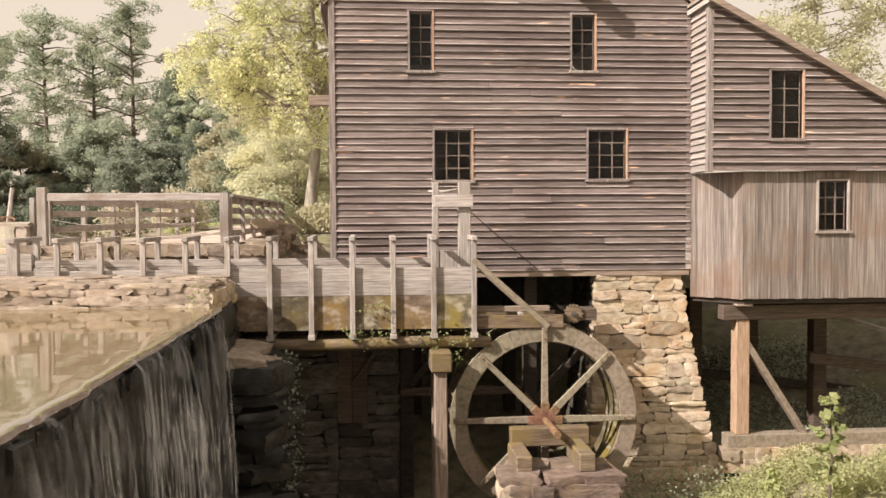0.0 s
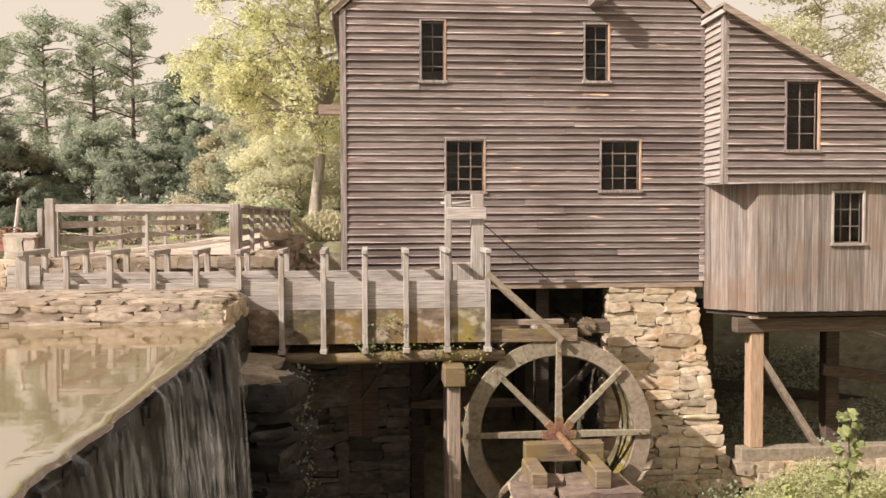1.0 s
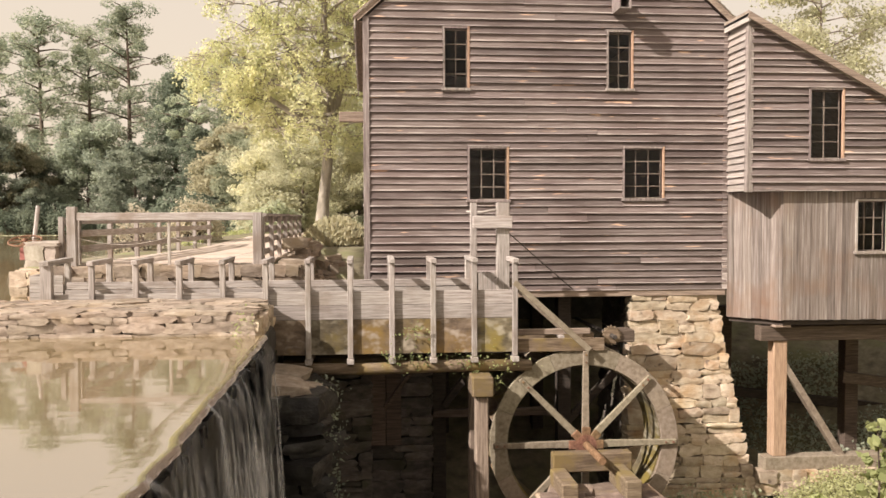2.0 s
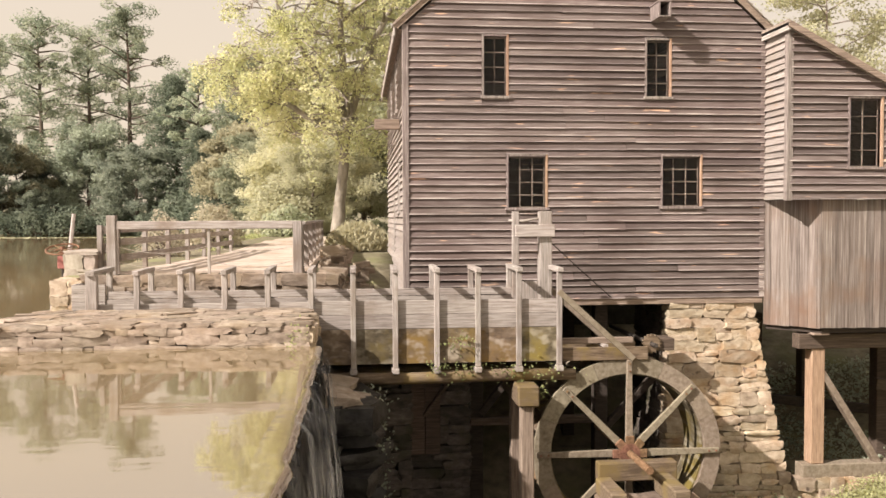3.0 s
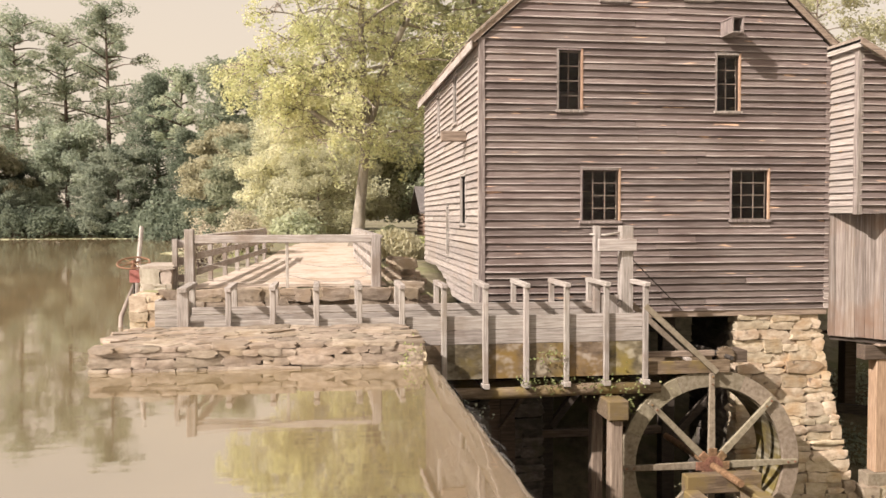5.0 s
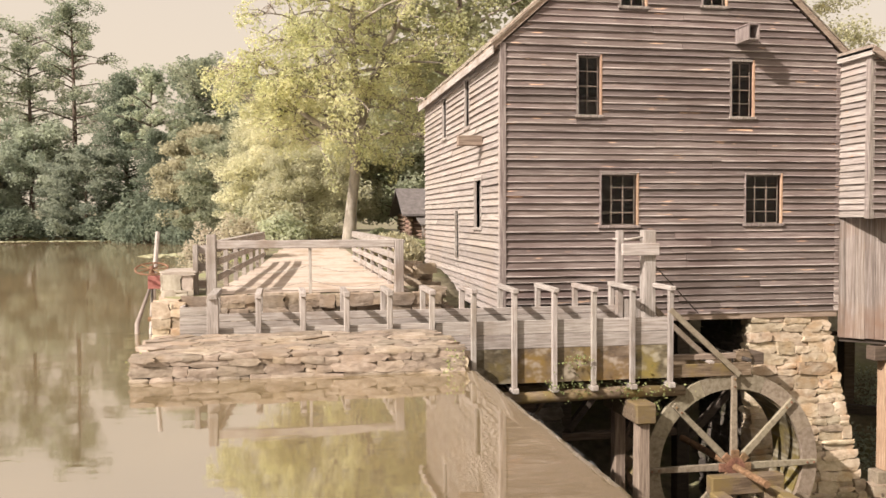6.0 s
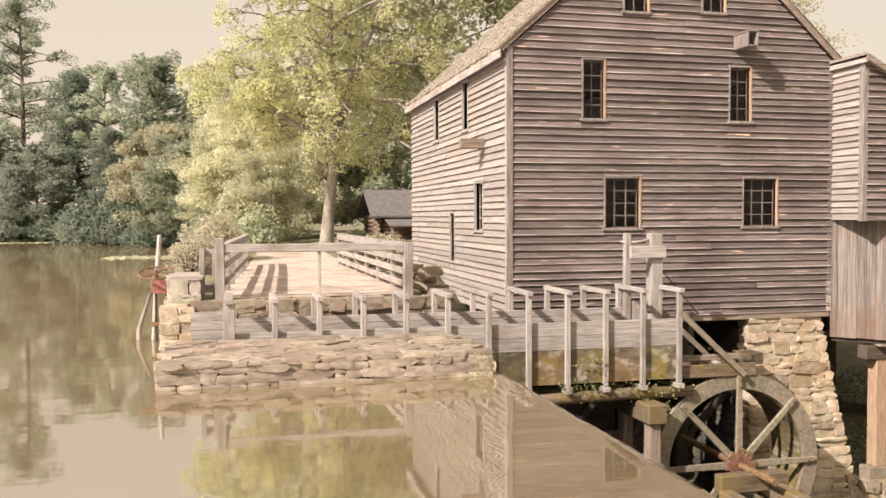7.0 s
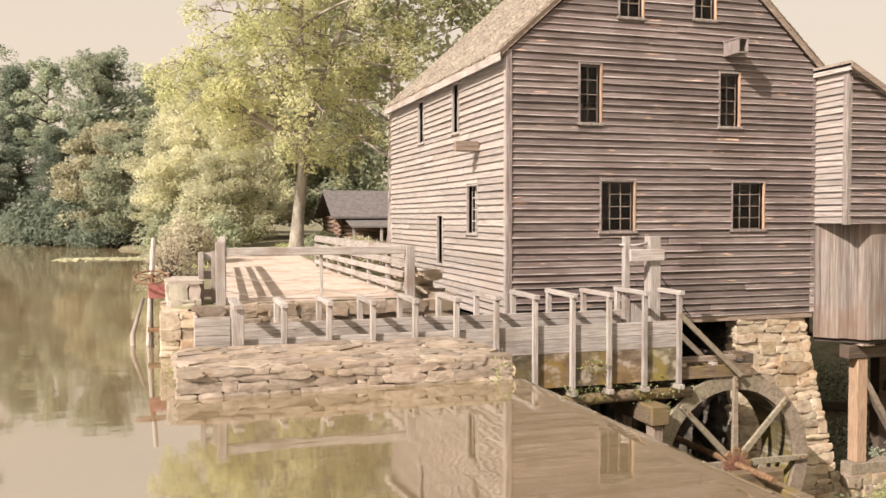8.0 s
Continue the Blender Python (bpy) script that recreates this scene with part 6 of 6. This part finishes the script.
# log cabin behind the trees
cab = base("log_cabin", (4, 57, 1.3), "dark log cabin with a low shingled roof", "cabin")
for k in range(6):
    part("log", Geo().tube([(1.4, 54.6, 1.4 + 0.27 * k), (9.0, 54.6, 1.4 + 0.27 * k)], [0.14, 0.14], 8), m_logs, cab, smooth=True)
    part("log", Geo().tube([(1.7, 54.3, 1.53 + 0.27 * k), (1.7, 60.0, 1.53 + 0.27 * k)], [0.14, 0.14], 8), m_logs, cab, smooth=True)
for side in (-1, 1):
    foot, crown = (57.2 + side * 3.3, 2.85), (57.2, 4.55)
    part("roof", Geo().hexa([(x, y, z + up) for up in (0, 0.12) for x, (y, z) in ((1.1, foot), (9.4, foot), (9.4, crown), (1.1, crown))]), m_slate, cab)
part("porch_roof", Geo().hexa([(x, y, z + up) for up in (0, 0.08) for x, y, z in ((2.0, 52.3, 2.3), (9.0, 52.3, 2.3), (9.0, 54.2, 2.72), (2.0, 54.2, 2.72))]), m_slate, cab)
for x in (2.1, 3.8, 5.6, 7.4):
    part("porch_post", Geo().box(x, 52.4, 1.2, x + 0.14, 52.54, 2.31), m_timber["z"], cab)

# lily pads along the far shore
q = np.random.RandomState(91)
n = 2600
c = np.stack([q.uniform(-95, -24, n), 96.0 + q.normal(0, 1.1, n), np.full(n, WATER + 0.03)], 1)
c2 = np.stack([q.uniform(-14.8, -9.6, 800), 57.5 + q.normal(0, 1.0, 800), np.full(800, WATER + 0.03)], 1)
me = leaf_cloud("lily_pads", np.concatenate([c, c2]), 0.5, 92)
co = np.empty(len(me.vertices) * 3, np.float32)
me.vertices.foreach_get("co", co)
co[2::3] = WATER + 0.02 + 0.15 * (co[2::3] - WATER)
co[2::3] = np.maximum(co[2::3], WATER + 0.006)
me.vertices.foreach_set("co", co)
tagged(part("lily_pads", me, m_lily), "pale band of lily pads along the shore", "water plants", kind="stuff")

# ground cover on the bank below the annex
q = np.random.RandomState(93)
n = 70000
x, y = q.uniform(6.0, 12.5, n), q.uniform(12.5, 17.6, n)
keep = np.array([noise.noise((a * 0.9, b * 0.9, 4.0)) > -0.25 for a, b in zip(x, y)])
x, y = x[keep], y[keep]
z = np.array([ground_height(a, b) for a, b in zip(x, y)]) + q.uniform(0.0, 1.0, len(x)) ** 1.6 * 0.36
tagged(part("ground_cover", leaf_cloud("ground_cover", np.stack([x, y, z], 1), 0.058, 94, -0.3), m_leaf_clover), "low leafy green plants on the bank", "plants", kind="stuff")
n = 8000
x, y = q.uniform(-8.0, 1, n), q.uniform(29.5, 48, n)
keep = (np.abs(x + 5.3) > 1.9 - 0.0 * y)
x, y = x[keep], y[keep]
z = np.array([ground_height(a, b) for a, b in zip(x, y)]) + q.uniform(0, 0.14, len(x))
tagged(part("grass", leaf_cloud("grass", np.stack([x, y, z], 1), 0.2, 95, -1.2, 0.18), m_leaf_fresh), "short sunlit grass beside the path", "grass", kind="stuff")


# plants in the shade under the annex
n = 9000
x, y = q.uniform(7.2, 12.4, n), q.uniform(18.6, 24.0, n)
keep = np.array([noise.noise((a * 0.8, b * 0.8, 7.0)) > -0.15 for a, b in zip(x, y)])
x, y = x[keep], y[keep]
z = np.array([ground_height(a, b) for a, b in zip(x, y)]) + q.uniform(0, 1, len(x)) ** 1.6 * 0.35
tagged(part("shade_plants", leaf_cloud("shade_plants", np.stack([x, y, z], 1), 0.1, 98, -0.3), m_leaf_dark), "sparse green plants in the shade under the annex", "plants", kind="stuff")


def sapling(loc, height, leaf, seed, label):
    rr = random.Random(seed)
    q = np.random.RandomState(seed)
    plant = base("sapling", loc, label, "sapling")
    L = Vector(loc)
    stem = Geo().tube([L, L + Vector((0.06, 0, height * 0.5)), L + Vector((0.02, 0.03, height))], [0.025, 0.018, 0.006], 6)
    pts, rad = [], []
    for k in range(16):
        t = 0.25 + 0.75 * k / 16
        a = 2.4 * k
        ln = (1.1 - 0.75 * t) * height * 0.15
        p0 = L + Vector((0.05 * t, 0, height * t))
        p1 = p0 + Vector((math.cos(a) * ln, math.sin(a) * ln, ln * 0.35))
        stem.tube([p0, p1], [0.008, 0.004], 4)
        pts += [p1, p0.lerp(p1, 0.55)]
        rad += [0.11, 0.08]
    part("stem", stem, m_pinebark, plant)
    part("leaves", foliage_mesh("leaves", clumps(pts, rad, 6, q, 0.8), leaf, seed, 0.5, 0.8), m_leaf_fresh, plant)


sapling((7.45, 14.7, -3.8), 2.45, 0.17, 96, "young sapling with fresh green leaves on the bank")
sapling((6.7, 15.4, -4.1), 1.2, 0.12, 97, "small leafy sapling on the bank")
q = np.random.RandomState(120)
for k, (x, y, z, n) in enumerate(((-3.6, 13.9, 0.5, 40), (-3.5, 13.92, 0.66, 30), (-8.2, 14.2, 0.6, 40), (-8.35, 15.5, 0.5, 50))):
    pts = np.array([(x, y, z)]) + q.normal(size=(n, 3)) * np.array([0.08, 0.05, 0.08])
    tagged(part("weed", leaf_cloud("weed", pts, 0.05, 130 + k, 0.1), m_leaf_fresh), "small green weeds in the wall's joints", "weed", kind="stuff")
# weeds on the flume's log and in the ravine
q = np.random.RandomState(99)
for k, (x, y, z, s, n) in enumerate(((-0.55, 16.3, -0.45, 0.2, 70), (0.3, 16.28, -0.47, 0.2, 90), (0.72, 16.15, -0.85, 0.14, 60), (-0.75, 16.24, 0.1, 0.16, 60), (1.0, 16.28, -0.5, 0.2, 40), (-1.1, 16.25, -0.4, 0.12, 50))):
    pts = np.array([(x, y, z)]) + q.normal(size=(n, 3)) * np.array([s, 0.05, s * 0.6])
    tagged(part("weed", leaf_cloud("weed", pts, 0.055, 100 + k, 0.3), m_leaf_fresh), "small green weeds growing on the wet flume timber", "weed", kind="stuff")
pts = np.stack([-2.3 + q.normal(0, 0.14, 900), 15.5 + q.normal(0, 0.35, 900), q.uniform(-3.6, -0.6, 900)], 1)
tagged(part("creeper", leaf_cloud("creeper", pts, 0.07, 110, 0.5), m_leaf_dark), "green creeper hanging over the dark boulders", "creeper", kind="stuff")
pts = np.stack([q.uniform(3.9, 6.6, 1500), 17.3 + q.normal(0, 0.25, 1500), -4.3 + q.uniform(0, 1, 1500) ** 2 * 0.9], 1)
tagged(part("weed", leaf_cloud("weed", pts, 0.09, 111, 0.1), m_leaf_green), "green weeds at the buttress's foot", "weed", kind="stuff")
